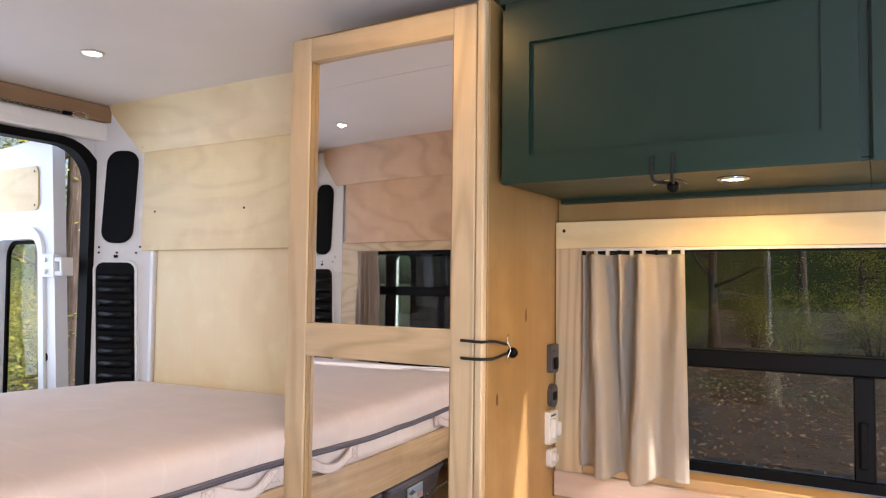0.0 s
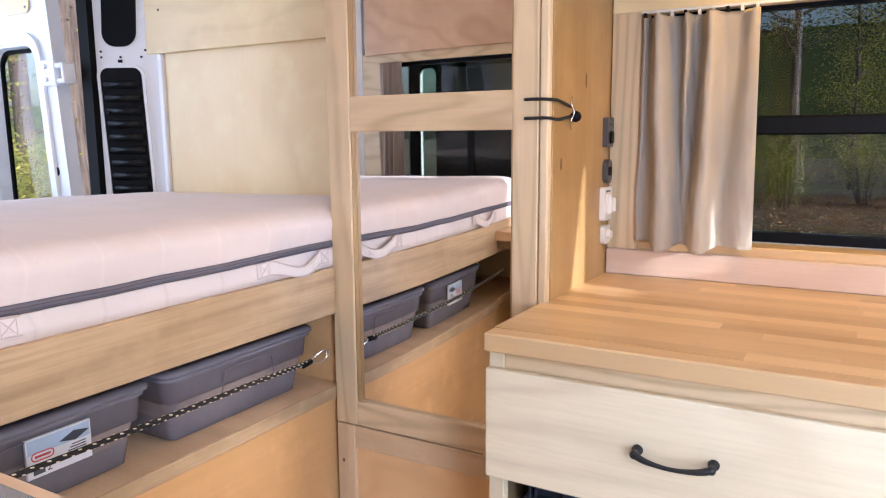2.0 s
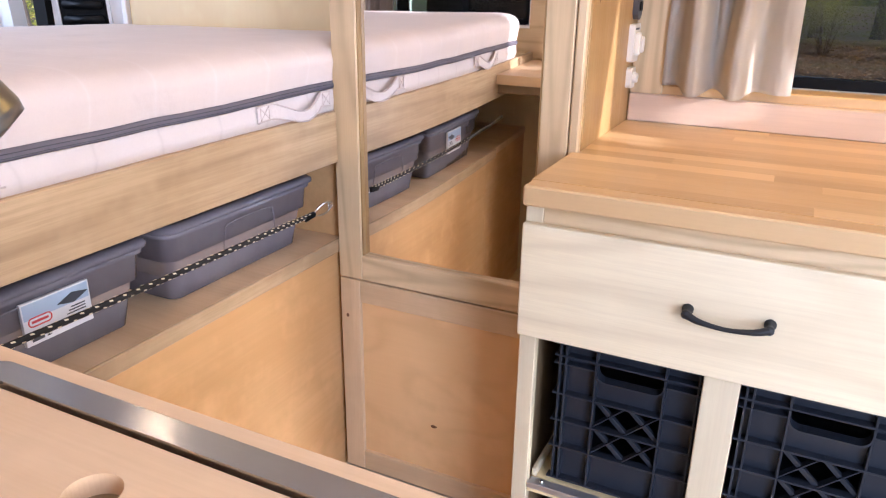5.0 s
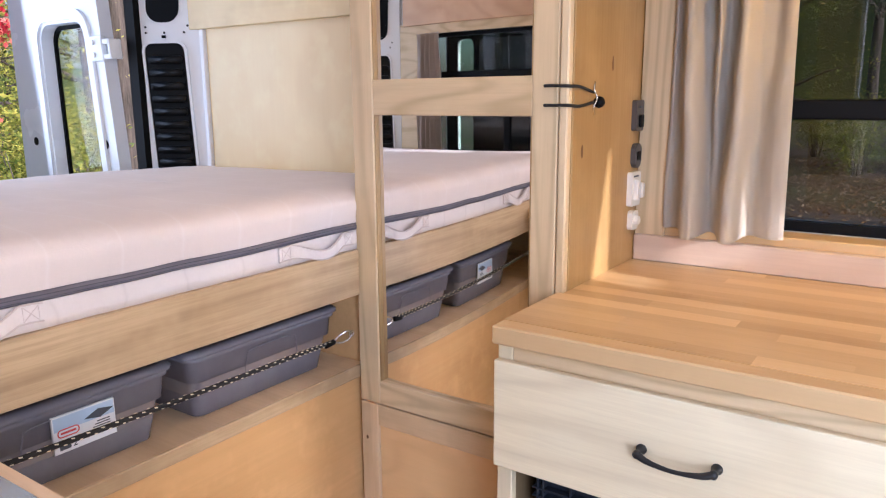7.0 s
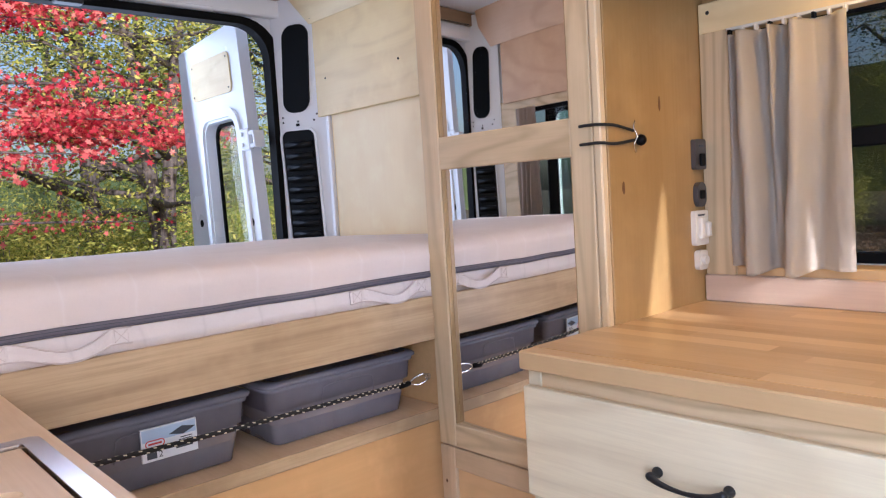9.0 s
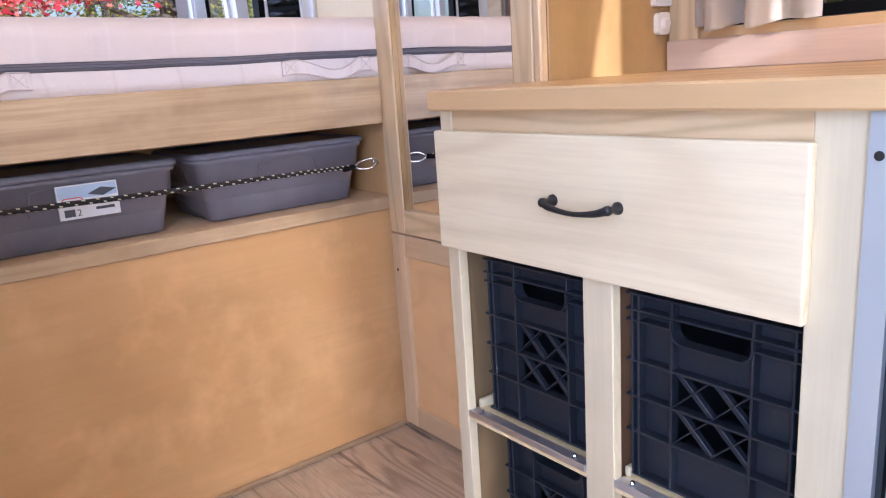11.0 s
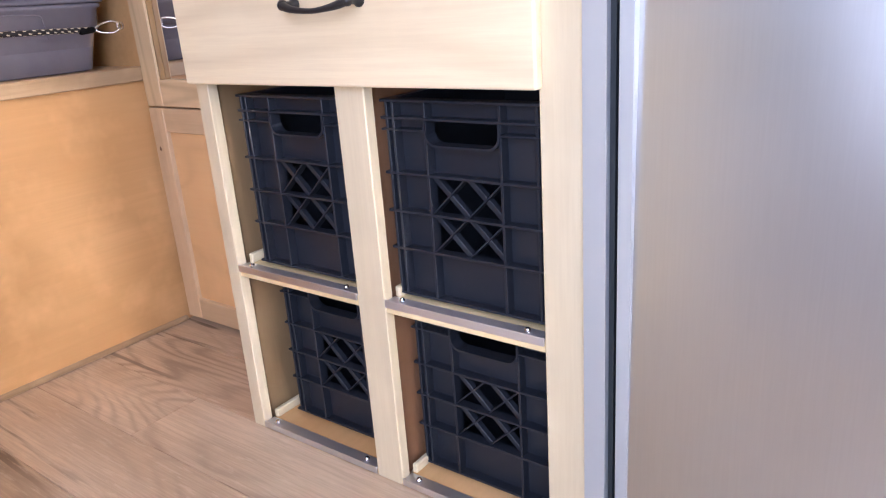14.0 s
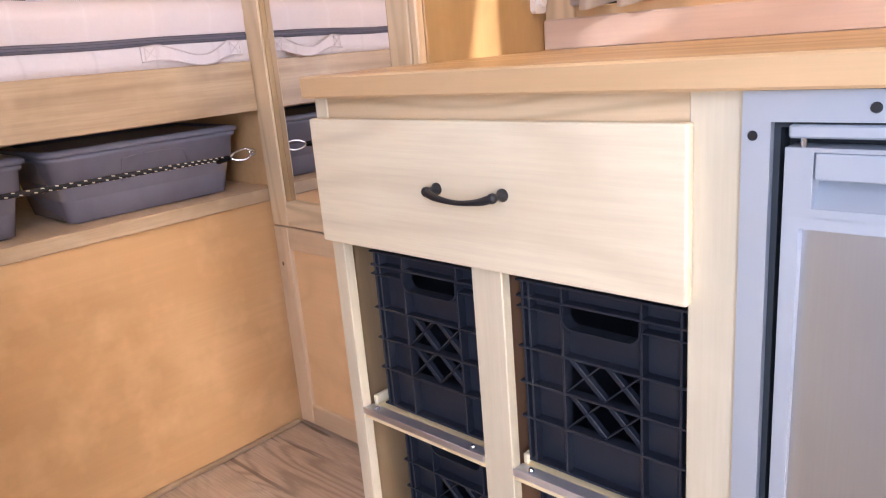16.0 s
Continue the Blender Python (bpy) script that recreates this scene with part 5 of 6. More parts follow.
def crate():
    """A square storage crate, its front towards -y, standing on z = 0 round the origin."""
    W, D, H = 0.244, 0.30, 0.279
    t = thing("storage_crate", (0, 0, 0), "charcoal plastic milk crate with ribs and a cut-out grip", "crate", "crates in the cabinet bays")
    x0, x1, y0, y1 = -W / 2, W / 2, -D / 2, D / 2
    c0, c1 = x0 + 0.270 * W, x0 + 0.735 * W
    cm = (c0 + c1) / 2
    zs = [H * (1 - f) for f in (0.006, 0.088, 0.143, 0.355, 0.548, 0.742, 0.985)]
    k = y0 + 0.017
    # one sheet with openings for the grip and the lattice
    xs, cuts = (x0 + 0.004, c0, c1, x1 - 0.004), (0.004, zs[5], zs[3], H * 0.795, H * 0.905, H)
    wall = bmesh.new()
    knots = [[wall.verts.new((x, k, z)) for z in cuts] for x in xs]
    for i in range(3):
        for j in range(5):
            if not (i == 1 and j in (1, 3)):
                wall.faces.new((knots[i][j], knots[i + 1][j], knots[i + 1][j + 1], knots[i][j + 1]))
    bmesh.ops.recalc_face_normals(wall, faces=wall.faces)
    bmesh.ops.solidify(wall, geom=wall.faces[:], thickness=0.003)
    part("front_wall", wall, CRATE, t)
    ribs = bmesh.new()
    for z in zs:
        a, b = (x0 - 0.007, x1 + 0.007)
        if z == zs[2]:
            box(a, c0, y0, k, z - 0.0014, z + 0.0014, 0.0006, ribs)
            box(c1, b, y0, k, z - 0.0014, z + 0.0014, 0.0006, ribs)
        else:
            box(a, b, y0, k, z - 0.0018, z + 0.0018, 0.0007, ribs)
    for u, lo in ((0.012, 0.004), (0.055, 0.004), (0.270, 0.004), (0.735, 0.004), (0.945, 0.004), (0.988, 0.004)):
        x = x0 + u * W
        box(x - 0.002, x + 0.002, y0 + 0.001, k, lo, H, 0.0007, ribs)
    part("ribs", ribs, CRATE, t, "thin raised ribs")
    lattice = bmesh.new()
    for zt, zb in ((zs[3], zs[4]), (zs[4], zs[5])):
        for a, b in ((c0, cm), (cm, c1)):
            dx, dz = b - a, zt - zb
            ln, ang = math.hypot(dx, dz), math.atan2(dz, dx)
            for sgn, wd, dep in ((-1, 0.0075, 0.0085), (1, 0.0022, 0.013)):
                bar = box(-ln / 2, ln / 2, -dep, dep * 0.2, -wd / 2, wd / 2, 0.0006)
                bar.transform(Matrix.Translation(((a + b) / 2, k + 0.001, (zt + zb) / 2)) @ Matrix.Rotation(-sgn * ang, 4, "Y"))
                merge(lattice, bar)
    part("lattice", lattice, CRATE, t, "crossed diagonal bars")
    # rounded rim hanging below the grip hole
    zt, zb, hw = H * 0.905, H * 0.790, (c1 - c0) / 2
    line = [(cm - hw, zt)]
    for ex, a0 in ((-1, math.pi), (1, 1.5 * math.pi)):
        for j in range(7):
            a = a0 + j / 6 * math.pi / 2
            line.append((cm + ex * (hw - 0.018) + 0.018 * math.cos(a), zb + 0.018 + 0.018 * math.sin(a)))
    line.append((cm + hw, zt))
    rim = bmesh.new()
    prev = None
    for i, (px, pz) in enumerate(line):
        (ax, az), (bx, bz) = line[max(i - 1, 0)], line[min(i + 1, len(line) - 1)]
        n = Vector((bz - az, 0, ax - bx)).normalized() * 0.0016
        ring = [rim.verts.new((px + q * n.x, yy, pz + q * n.z)) for q, yy in ((-1, y0 - 0.001), (1, y0 - 0.001), (1, k + 0.004), (-1, k + 0.004))]
        if prev:
            for j in range(4):
                rim.faces.new((prev[j], prev[(j + 1) % 4], ring[(j + 1) % 4], ring[j]))
        prev = ring
    part("grip_rim", rim, CRATE, t, "rim of the grip hole")
    for a in (x0 + 0.002, x1 - 0.005):
        side = part("side_wall", box(a, a + 0.003, k, y1, 0.004, H, 0), CRATE, t)
        for z in zs[:6]:
            part("side_rib", box(a - 0.009 if a < 0 else a + 0.003, a if a < 0 else a + 0.012, y0 + 0.006, y1, z - 0.0016, z + 0.0016, 0.0005), CRATE, side)
    part("back_wall", box(x0 + 0.004, x1 - 0.004, y1 - 0.004, y1, 0.004, H, 0), CRATE, t)
    part("base", box(x0 + 0.005, x1 - 0.005, k, y1, 0.0, 0.004, 0), CRATE, t)
    return t


first_crate = crate()
first_crate.matrix_basis = pose(-0.2225, 1.265, 0.317, 0, 0, 0)
copy_thing(first_crate, pose(-0.520, 1.265, 0.317, 0, 0, 0))
copy_thing(first_crate, pose(-0.2245, 1.290, 0.013, 0, 0, 0))
copy_thing(first_crate, pose(-0.522, 1.295, 0.013, 0, 0, 0))

# ---- galley with the covered sink ----
gal = thing("galley_cabinet", (-0.82, 0.1, 0), "low plywood galley cabinet beside the bed", "cabinet")
part("front_panel", box(-0.985, -0.418, 0.338, 0.355, 0.0, 0.8445), HONEY, gal)
part("end_panel", box(-0.418, -0.400, -0.12, 0.3565, 0.0, 0.8445), PALE, gal)
# inner end coloured dark, standing in for the shade below the worktop
part("inner_end", box(-0.985, -0.969, -0.12, 0.338, 0.0, 0.8445), SHADE_BROWNPLY, gal)
part("support_rail", box(-1.2165, -0.985, 0.325, 0.345, 0.815, 0.8445), SHADE_BROWNPLY, gal)
gtop = thing("galley_worktop", (-0.82, 0.1, 0.845), "pale wooden worktop around a steel sink", "worktop")
SX0, SX1, SY0, SY1 = -0.895, -0.440, 0.010, 0.350
o = [(-1.215, -0.13), (-0.392, -0.13), (-0.392, 0.366), (-1.215, 0.366)]
part("slab", prism(o, 0.031, Matrix.Translation((0, 0, 0.8455)), [(SX0 + 0.02, SY0 + 0.02), (SX1 - 0.02, SY0 + 0.02), (SX1 - 0.02, SY1 - 0.02), (SX0 + 0.02, SY1 - 0.02)], 0.003), BOARD, gtop)
sink = thing("sink", ((SX0 + SX1) / 2, (SY0 + SY1) / 2, 0.876), "square stainless steel sink let into the galley top", "sink")
cx, cy = (SX0 + SX1) / 2, (SY0 + SY1) / 2
part("rim", prism(rounded(SX1 - SX0, SY1 - SY0, 0.014, 4, cx, cy), 0.0022, Matrix.Translation((0, 0, 0.8766)), rounded(SX1 - SX0 - 0.050, SY1 - SY0 - 0.046, 0.006, 4, cx, cy), 0.0006), SINK_STEEL, sink, "brushed steel rim")
part("basin", prism(rounded(SX1 - SX0 - 0.042, SY1 - SY0 - 0.038, 0.02, 4, cx, cy), 0.16, Matrix.Translation((0, 0, 0.7165)), rounded(SX1 - SX0 - 0.048, SY1 - SY0 - 0.044, 0.018, 4, cx, cy)), SINK_STEEL, sink)
cov = thing("sink_cover", (cx, cy, 0.872), "wooden board with a finger hole covering the sink", "sink cover")
bw, bd = (SX1 - SX0 - 0.057) / 2, (SY1 - SY0 - 0.052) / 2
hx, hy = -0.694, 0.272
corners = [math.atan2(cy + sy * bd - hy, cx + sx * bw - hx) for sx in (-1, 1) for sy in (-1, 1)]
outl, hole = [], []
for a in sorted([2 * math.pi * k / 36 - math.pi for k in range(36)] + corners):
    ca, sa_ = math.cos(a), math.sin(a)
    reach = min(((cx + math.copysign(bw, ca) - hx) / ca) if abs(ca) > 1e-6 else 9, ((cy + math.copysign(bd, sa_) - hy) / sa_) if abs(sa_) > 1e-6 else 9)
    outl.append((hx + reach * ca, hy + reach * sa_))
    hole.append((hx + 0.0185 * ca, hy + 0.0185 * sa_))
part("board", prism(outl, 0.016, Matrix.Translation((0, 0, 0.8585)), hole), BOARD, cov)
part("hole_floor", prism(rounded(0.05, 0.05, 0.02, 4, -0.694, 0.272), 0.003, Matrix.Translation((0, 0, 0.8553))), SHADE_BROWNPLY, cov)
fau = thing("faucet", (-0.78, -0.02, 0.877), "brushed steel kitchen faucet with a pull-out head", "faucet")
part("base", lathe([(0.026, 0.0), (0.026, 0.006), (0.018, 0.010), (0.016, 0.16), (0.017, 0.17), (0.0, 0.172)], (-0.78, -0.02, 0.877), None, 24), FAUCET_STEEL, fau, "", True)
part("spout", tube(arc([(-0.78, -0.02, 1.03), (-0.782, -0.015, 1.16), (-0.760, 0.030, 1.255), (-0.715, 0.085, 1.275), (-0.6500, 0.1407, 1.2229)], 7), 0.0125, 14), FAUCET_STEEL, fau, "", True)
part("head", tube([(-0.6533, 0.1366, 1.2314), (-0.6476, 0.1436, 1.2169), (-0.6318, 0.1634, 1.1762), (-0.6100, 0.1906, 1.1201), (-0.6087, 0.1923, 1.1167), (-0.6086, 0.1925, 1.1163)], [0.013, 0.0165, 0.0215, 0.0255, 0.0245, 0.018], 32), FAUCET_STEEL, fau, "brushed steel spray head", True)
part("lever", tube([(-0.78, -0.02, 1.05), (-0.82, -0.03, 1.07), (-0.85, -0.035, 1.09)], [0.007, 0.006, 0.005], 10), FAUCET_STEEL, fau, "", True)

# ---- rear doors, swung open ----


def rear_door(name, y, side):
    """An open rear door standing straight out from the hinge; side: +1 for the driver's side."""
    t = thing(name, (-3.0, y, -0.2), "open white rear van door with a window and plywood inlay", "van door", "open rear doors")
    X0, X1, Z0, Z1, TH = -3.42, -2.690, -0.25, 1.895, 0.050

    def lay(bm, dy0):
        if side < 0:
            bm.transform(Matrix.Scale(-1, 4, (0, 1, 0)))
        bm.transform(Matrix.Translation((0, y + side * dy0, 0)))
        for v in bm.verts:
            rise = v.co.z - 0.85
            v.co.y -= side * 0.055 * rise
            v.co.x += 0.13 * rise * max(0.0, (-2.675 - v.co.x) / 0.745)
        return bm
    outline = [(px, pz + (0.04 * (px - X0) / (X1 - X0) if pz > 1.0 else 0)) for px, pz in rounded(X1 - X0, Z1 - Z0, 0.018, 5, (X0 + X1) / 2, (Z0 + Z1) / 2)]
    wx0, wx1, wz0, wz1 = -3.16, -2.80, 0.80, 1.545
    hole = rounded(wx1 - wx0, wz1 - wz0, 0.07, 5, (wx0 + wx1) / 2, (wz0 + wz1) / 2)
    frame_bm = prism(outline, TH, on_xz(TH), hole, 0.012)
    part("shell", lay(frame_bm, 0), WHITE_VAN, t, "white pressed steel inner skin")
    rim = prism(rounded(wx1 - wx0 + 0.09, wz1 - wz0 + 0.09, 0.10, 6, (wx0 + wx1) / 2, (wz0 + wz1) / 2), 0.012, on_xz(0.0), rounded(wx1 - wx0 + 0.02, wz1 - wz0 + 0.02, 0.075, 6, (wx0 + wx1) / 2, (wz0 + wz1) / 2), 0.004)
    part("window_ridge", lay(rim, 0), WHITE_VAN, t)
    sealr = prism(rounded(wx1 - wx0 - 0.002, wz1 - wz0 - 0.002, 0.069, 6, (wx0 + wx1) / 2, (wz0 + wz1) / 2), 0.014, on_xz(0.062), rounded(wx1 - wx0 - 0.03, wz1 - wz0 - 0.03, 0.06, 6, (wx0 + wx1) / 2, (wz0 + wz1) / 2))
    part("window_seal", lay(sealr, 0), RUBBER, t, "black rubber window seal")
    pane = prism(rounded(wx1 - wx0 - 0.03, wz1 - wz0 - 0.03, 0.06, 6, (wx0 + wx1) / 2, (wz0 + wz1) / 2), 0.004, on_xz(0.058))
    pane = part("pane", lay(pane, 0), CLEAR, t, "clear pane")
    pane.visible_shadow = False
    inlay = prism(rounded(0.46, 0.170, 0.03, 5, -3.025, 1.74), 0.006, on_xz(-0.001), None, 0.002)
    part("inlay", lay(inlay, 0), BIRCH_X, t, "plywood inlay panel")
    for sx, sz in ((-3.23, 1.675), (-2.82, 1.675), (-3.23, 1.805), (-2.82, 1.805)):
        part("screw", lay(prism(rounded(0.008, 0.008, 0.0035, 2, sx, sz), 0.002, on_xz(-0.007)), 0), BLACK_METAL, t)
    for sx in (-3.30, -2.76):
        part("grommet", lay(prism(rounded(0.035, 0.035, 0.017, 4, sx, 1.09), 0.002, on_xz(0.0)), 0), RUBBER, t, "black rubber plug")
    hinge = box(-2.74, -2.655, -0.022, -0.002, 1.395, 1.485, 0.004)
    part("hinge", lay(hinge, 0), WHITE_VAN, t, "white steel hinge with bolts")
    arm = box(-2.67, -2.615, -0.018, -0.004, 1.402, 1.420, 0.003)
    box(-2.67, -2.615, -0.018, -0.004, 1.455, 1.473, 0.003, arm)
    box(-2.628, -2.612, -0.018, 0.03, 1.402, 1.473, 0.003, arm)
    part("hinge_arm", lay(arm, 0), WHITE_VAN, t)
    for sz in (1.418, 1.462):
        part("bolt", lay(prism(rounded(0.018, 0.018, 0.0088, 3, -2.71, sz), 0.008, on_xz(-0.022), None, 0.001), 0), WHITE_VAN, t)
    return t


rear_door("rear_door", 1.650, 1)
rear_door("rear_door", -0.020, -1)

# ---- sliding side door, slid back along the van's flank ----
sd = thing("sliding_door", (-1.48, -0.36, -0.2), "open white sliding van door with dark trim and green glass", "van door")
sd_out = rounded(1.30, 1.98, 0.06, 5, -1.48, 0.77)
sd_hole = rounded(0.15, 0.56, 0.04, 5, -1.975, 1.26)
part("shell", prism(sd_out, 0.05, on_xz(-0.36), sd_hole, 0.006), WHITE_VAN, sd, "white outer skin")
part("inner_trim", prism(rounded(1.27, 1.92, 0.05, 5, -1.48, 0.77), 0.012, on_xz(-0.346), rounded(0.12, 0.53, 0.035, 5, -1.975, 1.26), 0.003), VENT_BLACK, sd, "black inner trim")
sd_pane = part("pane", prism(rounded(0.15, 0.56, 0.04, 5, -1.975, 1.26), 0.004, on_xz(-0.39)), GREEN_GLASS, sd, "green tinted pane")
sd_pane.visible_shadow = False
part("window_bar", box(-1.915, -1.36, -0.344, -0.338, 1.215, 1.245, 0.002), BLACK_PLASTIC, sd)
part("trim_panel", prism(rounded(0.50, 0.24, 0.03, 4, -1.62, 1.40), 0.008, on_xz(-0.338), None, 0.003), GREY_PLASTIC, sd, "dark grey moulded panel")

# ---- outside ----
# unseen pale ground, added so the fridge door mirrors something bright
structure("pavement", box(-5.0, 8.0, -11.0, -0.9, -0.62, -0.585, 0.004), PAD, "unseen pale gravel beside the van, added to brighten the fridge's reflection", "pavement")
structure("ground", box(-900, 900, -900, 900, -0.9, -0.6, 0), SOIL, "forest floor strewn with fallen leaves", "ground")
structure("road", grid(60, 2, lambda u, v: (-30 + 60 * u, 9.0 + 4.6 * v + 0.5 * math.sin(9 * u), -0.592)), ROAD, "packed gravel track through the wood", "road")


def leaf_mesh(name, centres, size, shape, seed, droop=0.5):
    """Many small leaves at the centres, each a flat blade turned at random."""
    rng = np.random.default_rng(seed)
    n = len(centres)
    k = len(shape)
    a = rng.normal(size=(n, 3))
    a[:, 2] *= droop
    a /= np.linalg.norm(a, axis=1)[:, None] + 1e-9
    b = rng.normal(size=(n, 3))
    b -= (b * a).sum(1)[:, None] * a
    b /= np.linalg.norm(b, axis=1)[:, None] + 1e-9
    s = size * rng.uniform(0.6, 1.25, size=(n, 1))
    sh = np.array(shape)
    verts = np.asarray(centres)[:, None, :] + (s * a)[:, None, :] * sh[None, :, :1] + (s * b)[:, None, :] * sh[None, :, 1:2]
    me = bpy.data.meshes.new(name)
    faces = np.arange(n * k).reshape(n, k)
    me.from_pydata(verts.reshape(-1, 3).tolist(), [], faces.tolist())
    return me


BLADE = [(-1, 0), (0, -0.42), (1, 0), (0, 0.42)]
MAPLE = [(-1.0, 0.0), (-0.35, -0.25), (-0.55, -0.8), (0.0, -0.45), (0.45, -0.85), (0.35, -0.25), (1.05, 0.0), (0.35, 0.25), (0.45, 0.85), (0.0, 0.45), (-0.55, 0.8), (-0.35, 0.25)]


def tree(height, trunk_r, crown_lo, spread, n_limb, n_leaf, leaf, size, seed, label, name="tree", category="tree", shape=BLADE, clump=0.35):
    """A tapered trunk with limbs, and a crown of leaf clumps along the limbs."""
    rnd = random.Random(seed)
    rng = np.random.default_rng(seed)
    t = thing(name, (0, 0, 0), label, category, "woodland trees")
    lean = (rnd.uniform(-0.06, 0.06), rnd.uniform(-0.06, 0.06))
    n = 9
    line = [(lean[0] * height * (i / n) ** 1.5 + 0.03 * rnd.uniform(-1, 1), lean[1] * height * (i / n) ** 1.5 + 0.03 * rnd.uniform(-1, 1), height * i / n) for i in range(n + 1)]
    rad = [trunk_r * (1.35 if i == 0 else 1.0) * (1 - 0.88 * i / n) for i in range(n + 1)]
    limbs = tube(line, rad, 10)
    tips = []
    for k in range(n_limb):
        f = crown_lo + (0.97 - crown_lo) * (k + rnd.random()) / n_limb
        i = min(int(f * n), n - 1)
        p = Vector(line[i]).lerp(Vector(line[i + 1]), f * n - i)
        ang = rnd.uniform(0, 2 * math.pi)
        ln = spread * (1.0 - 0.65 * (f - crown_lo) / (1 - crown_lo)) * rnd.uniform(0.6, 1.1)
        d = Vector((math.cos(ang), math.sin(ang), rnd.uniform(-0.05, 0.5)))
        pts = [p, p + d * ln * 0.35, p + d * ln * 0.7 + Vector((0, 0, rnd.uniform(-0.1, 0.15) * ln)), p + d * ln + Vector((0, 0, rnd.uniform(-0.25, 0.1) * ln))]
        r = trunk_r * (1 - 0.85 * f) * 0.5 + 0.008
        tube(pts, [r, r * 0.7, r * 0.45, r * 0.15], 6, limbs)
        tips.append(pts)
    part("trunk", limbs, BARK, t, "", True)
    per = max(1, n_leaf // len(tips))
    cs = []
    for pts in tips:
        for _ in range(3):
            f = rng.uniform(0.3, 1.05)
            i = min(int(f * 3), 2)
            c = np.array(pts[i]) + (np.array(pts[i + 1]) - np.array(pts[i])) * (f * 3 - i)
            m = per // 3
            q = rng.normal(size=(m, 3)) * np.array([1, 1, 0.55]) * clump * spread * rng.uniform(0.35, 0.8)
            cs.append(c + q)
    me = leaf_mesh("crown", np.concatenate(cs), size, shape, seed)
    me.materials.append(leaf)
    ob = new("crown", me)
    ob.parent = t
    return t


def shrub(n_stem, h, n_leaf, leaf, size, seed, label):
    rnd = random.Random(seed)
    rng = np.random.default_rng(seed)
    t = thing("shrub", (0, 0, 0), label, "shrub", "undergrowth")
    stems = bmesh.new()
    cs = []
    for _ in range(n_stem):
        a = rnd.uniform(0, 6.28)
        r = rnd.uniform(0.2, 0.9)
        pts = [Vector((0.1 * math.cos(a), 0.1 * math.sin(a), -0.05)), Vector((0.5 * r * math.cos(a), 0.5 * r * math.sin(a), h * 0.5)), Vector((r * math.cos(a), r * math.sin(a), h * rnd.uniform(0.7, 1.1)))]
        tube(pts, [0.02, 0.012, 0.004], 5, stems)
        for f in (0.5, 0.75, 1.0):
            c = pts[1].lerp(pts[2], f * 2 - 1) if f > 0.5 else pts[1]
            cs.append(np.array(c) + rng.normal(size=(n_leaf // (3 * n_stem), 3)) * 0.26)
    part("stem", stems, BARK, t, "", True)
    me = leaf_mesh("foliage", np.concatenate(cs), size, BLADE, seed)
    me.materials.append(leaf)
    ob = new("foliage", me)
    ob.parent = t
    return t


G = -0.6
oak = tree(9.0, 0.16, 0.18, 2.8, 28, 17000, LEAF_GREEN, 0.040, 11, "green broadleaf tree with a thin dark trunk")
oak.matrix_basis = pose(-11.0, 3.4, G)
yel = tree(7.5, 0.12, 0.12, 2.4, 26, 16000, LEAF_YELLOW, 0.038, 12, "yellowing broadleaf tree with a slender trunk")
yel.matrix_basis = pose(-12.5, 0.8, G)
pine = tree(15.0, 0.24, 0.30, 2.6, 34, 10500, LEAF_DARK, 0.07, 13, "tall dark conifer with furrowed bark")
pine.matrix_basis = pose(-8.2, 5.35, G, 0, 0, 40)
bush = shrub(14, 1.5, 6000, LEAF_YELLOW, 0.030, 14, "yellow-green shrub on the forest floor")
bush.matrix_basis = pose(-9.5, 2.2, G)
bush_g = shrub(14, 1.3, 6000, LEAF_GREEN, 0.030, 15, "green shrub on the forest floor")
bush_g.matrix_basis = pose(-8.6, 4.2, G)
gnarled = tree(6.0, 0.13, 0.28, 2.2, 12, 6000, LEAF_YELLOW, 0.034, 17, "forked dark-barked tree with sparse yellowing leaves")
gnarled.matrix_basis = pose(-9.0, 3.55, G, 0, 7, 20)
copy_thing(gnarled, pose(-9.3, 3.75, G, 0, -9, 150))
rnd = random.Random(21)
for k in range(15):      # behind the van
    src = (oak, yel, oak, pine, yel)[k % 5]
    copy_thing(src, pose(-13 - 1.1 * k + rnd.uniform(-1, 1), -5 + (k * 5.3) % 19 + rnd.uniform(-1, 1), G, 0, 0, rnd.uniform(0, 360)))
for k in range(14):
    copy_thing((bush, bush_g)[k % 2], pose(-10 - rnd.uniform(0, 7), -3 + k * 0.95, G, 0, 0, rnd.uniform(0, 360)))
for k in range(9):      # undergrowth close behind the van
    copy_thing((bush, bush_g)[k % 2], pose(-8.6 - rnd.uniform(0, 1.6), -2.6 + k * 0.75, G, 0, 0, rnd.uniform(0, 360)))
for k in range(16):      # beyond the track, seen through the kitchen window
    src = (pine, oak, pine, yel)[k % 4]
    copy_thing(src, pose(-13 + 1.75 * k + rnd.uniform(-0.6, 0.6), 21 + rnd.uniform(0, 14), G, 0, 0, rnd.uniform(0, 360)))
for k in range(14):
    copy_thing((bush_g, bush)[k % 2], pose(-12 + 1.7 * k, 19 + rnd.uniform(0, 8), G, 0, 0, rnd.uniform(0, 360)))
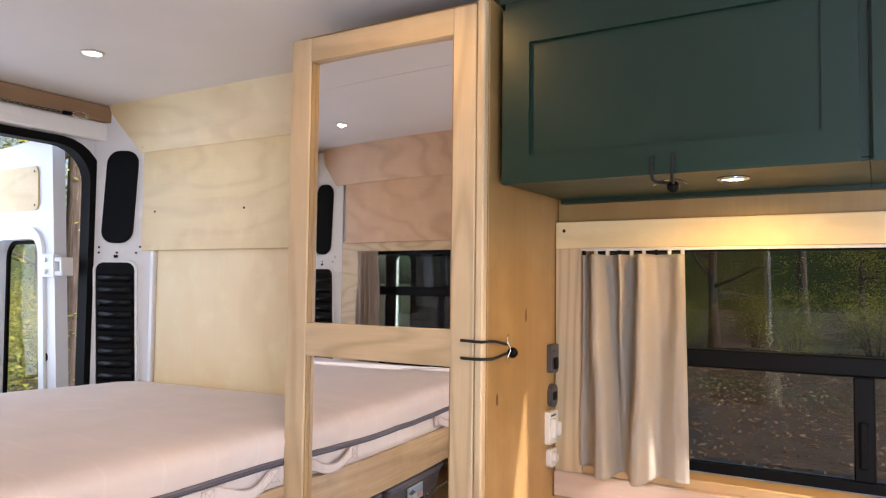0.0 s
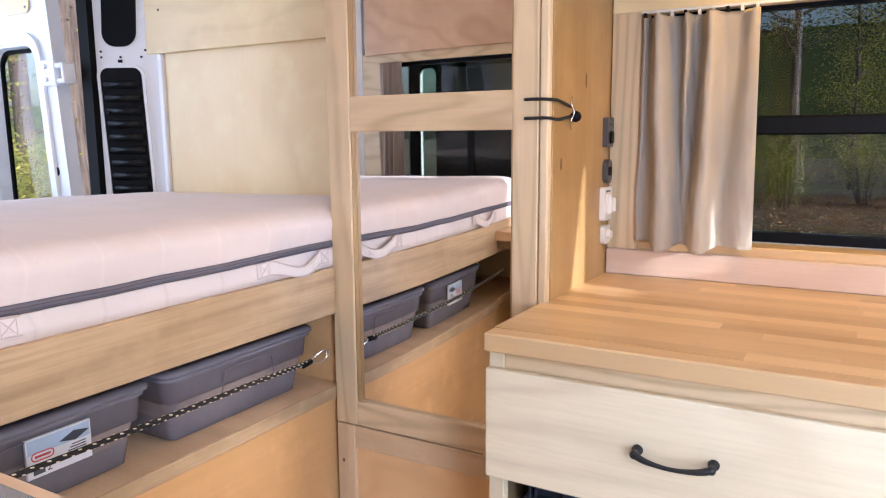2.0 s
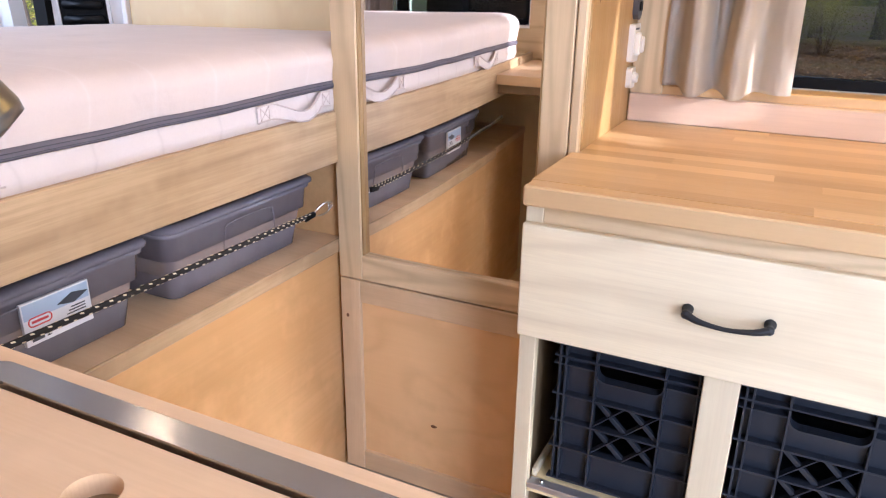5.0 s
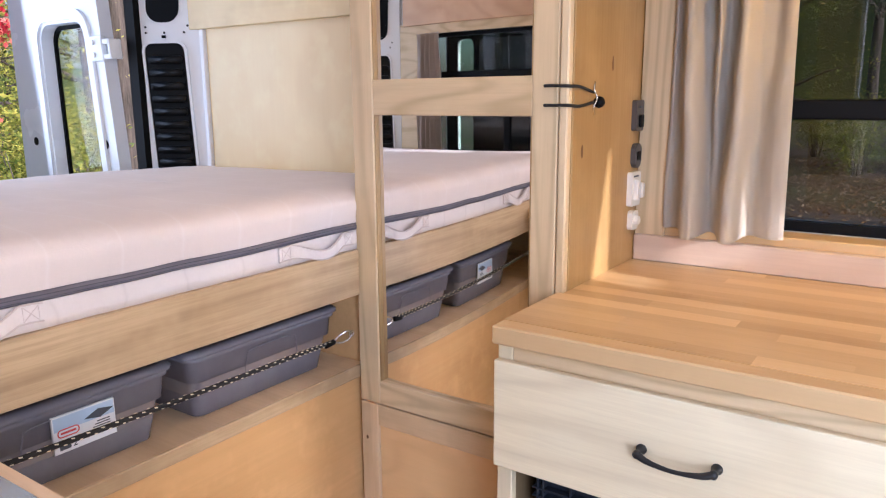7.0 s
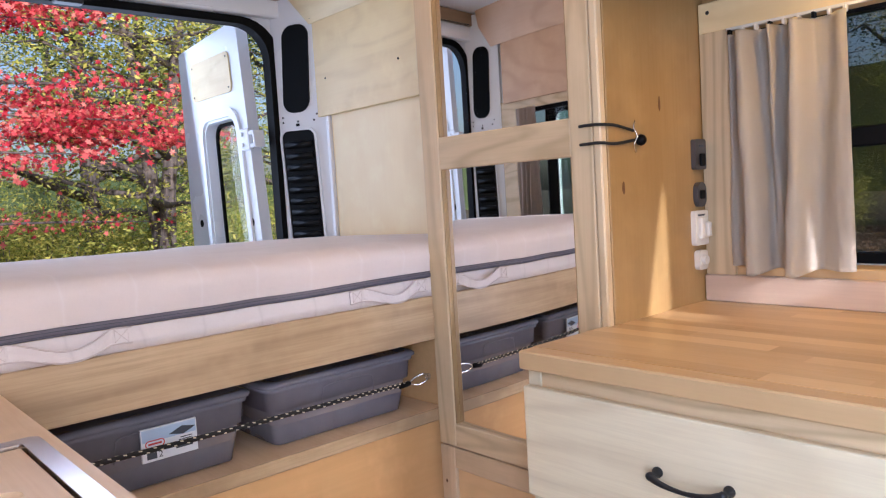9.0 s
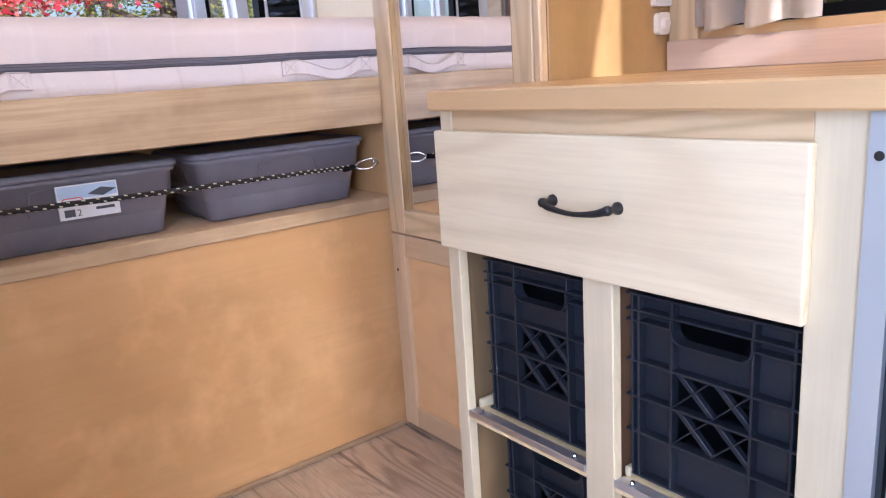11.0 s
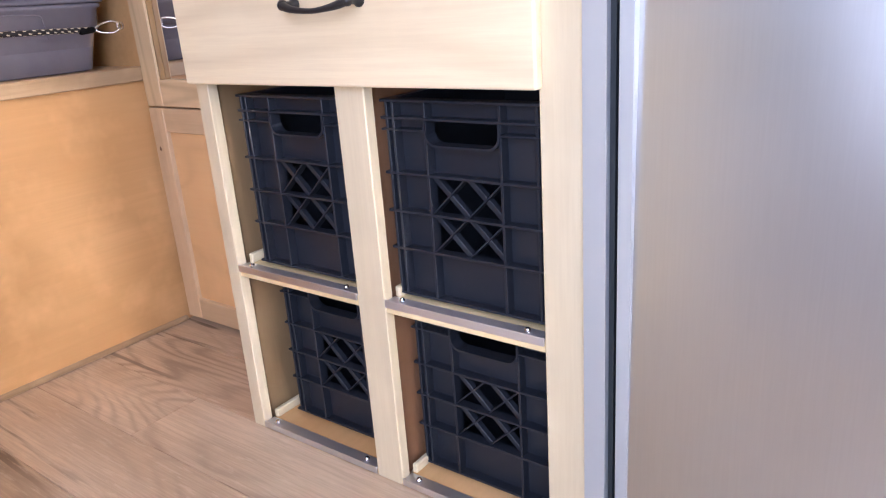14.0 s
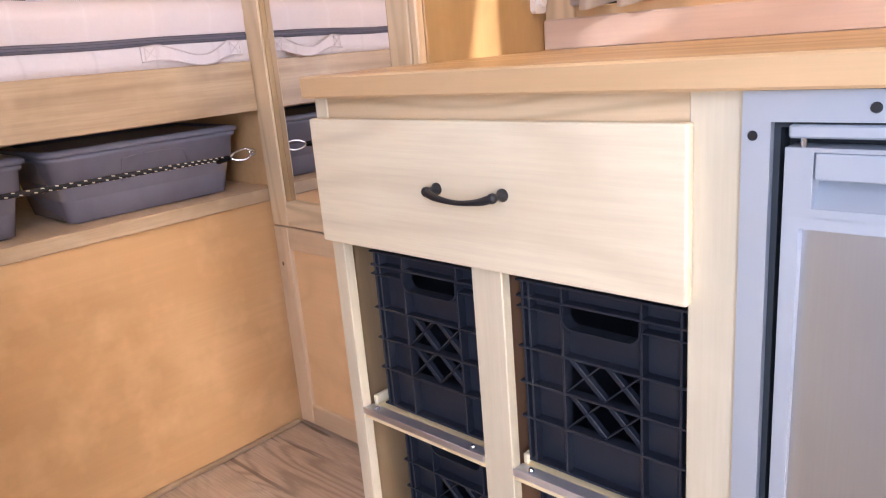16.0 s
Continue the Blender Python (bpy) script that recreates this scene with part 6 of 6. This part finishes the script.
# red maple whose boughs hang behind the van
maple = thing("maple_tree", (-7.4, 0.4, G), "red maple with layered boughs in full autumn colour", "tree")
mrnd = random.Random(31)
mrng = np.random.default_rng(31)
part("trunk", tube(arc([(-7.4, -1.6, G), (-7.35, -1.5, 0.6), (-7.3, -1.35, 1.9), (-7.2, -1.2, 3.4), (-7.1, -1.1, 5.0)], 4), [0.12 - 0.005 * i for i in range(17)], 10), BARK, maple, "", True)
cents = []
for z, y1, x1, dens, thick in ((2.78, 2.25, -6.0, 800, 0.10), (2.92, 1.95, -5.6, 760, 0.12), (2.62, 1.75, -5.8, 420, 0.10), (1.92, 2.35, -6.0, 620, 0.09), (1.76, 2.75, -6.1, 1000, 0.10), (2.06, 2.40, -6.4, 520, 0.08),
                               (1.62, 1.75, -5.6, 420, 0.10), (1.45, 1.15, -5.2, 260, 0.12), (1.05, 0.95, -5.2, 160, 0.12), (2.20, 3.60, -6.2, 240, 0.10), (3.15, 1.6, -5.4, 500, 0.14), (1.05, 3.6, -8.6, 160, 0.14)):
    p0 = Vector((-7.25, -1.3, z - 0.25))
    p1 = Vector((x1, y1, z))
    mid = p0.lerp(p1, 0.5) + Vector((0, 0, 0.2))
    line = arc([p0, mid, p1], 8)
    part("bough", tube(line, [0.03 * (1 - 0.9 * i / (len(line) - 1)) + 0.003 for i in range(len(line))], 6), BARK, maple, "", True)
    for _ in range(14):
        f = mrnd.uniform(0.5, 1.02)
        c = line[min(int(f * (len(line) - 1)), len(line) - 1)]
        off = mrng.normal(size=3) * np.array([0.20, 0.20, 0.03])
        q = mrng.normal(size=(int(dens * 1.9) // 14, 3)) * np.array([0.15, 0.16, thick * 0.45])
        cents.append(np.array(c) + off + q)
me = leaf_mesh("crown", np.concatenate(cents), 0.031, MAPLE, 33, 0.45)
me.materials.append(LEAF_RED)
crown = new("crown", me)
crown.parent = maple
crown.location = -maple.location

# fallen leaves beyond the track
lr = np.random.default_rng(41)
pts = np.stack([lr.uniform(-10, 6, 26000), np.concatenate([lr.uniform(13.2, 25, 17000), lr.uniform(4, 13.5, 9000)]), np.full(26000, G + 0.02)], 1)
me = leaf_mesh("fallen_leaves", pts, 0.042, BLADE, 42, 0.25)
me.materials.append(LITTER)
tagged(new("fallen_leaves", me), "brown and tan fallen leaves on the ground", "leaf litter", "", "stuff")

# distant wood all round
for nm, m, w, top in (("backdrop_rear", pose(-60, 4, 6, 90, 0, 90), 130, -2.0), ("backdrop_side", pose(0, 65, 6, 90, 0, 0), 160, 3.5)):
    bm = box(-w / 2, w / 2, -7, top, -0.1, 0.1, 0)
    bm.transform(m)
    structure(nm, bm, LEAF_DARK, "dark distant wood", "backdrop")

# ---- floor planks ----
prnd = random.Random(51)
floor_ob = bpy.data.objects["floor"]
y = 0.4905
row = 0
meshes = {}
while y < 1.34:
    w = 0.150
    x = -1.2395 - prnd.uniform(0.0, 0.9)
    while x < 1.85:
        ln = 1.10
        a, b = max(x, -1.2395), min(x + ln, 1.88)
        if b - a > 0.02:
            key = round(b - a, 3)
            if key not in meshes:
                bm = box(0, key - 0.0008, 0, w - 0.0008, -0.0036, 0.0, 0.0009)
                me = bpy.data.meshes.new("plank")
                bm.to_mesh(me)
                bm.free()
                me.materials.append(VINYL)
                meshes[key] = me
            ob = new("plank", meshes[key])
            ob.parent = floor_ob
            ob.location = (a, y, 0)
        x += ln
    y += w
    row += 1
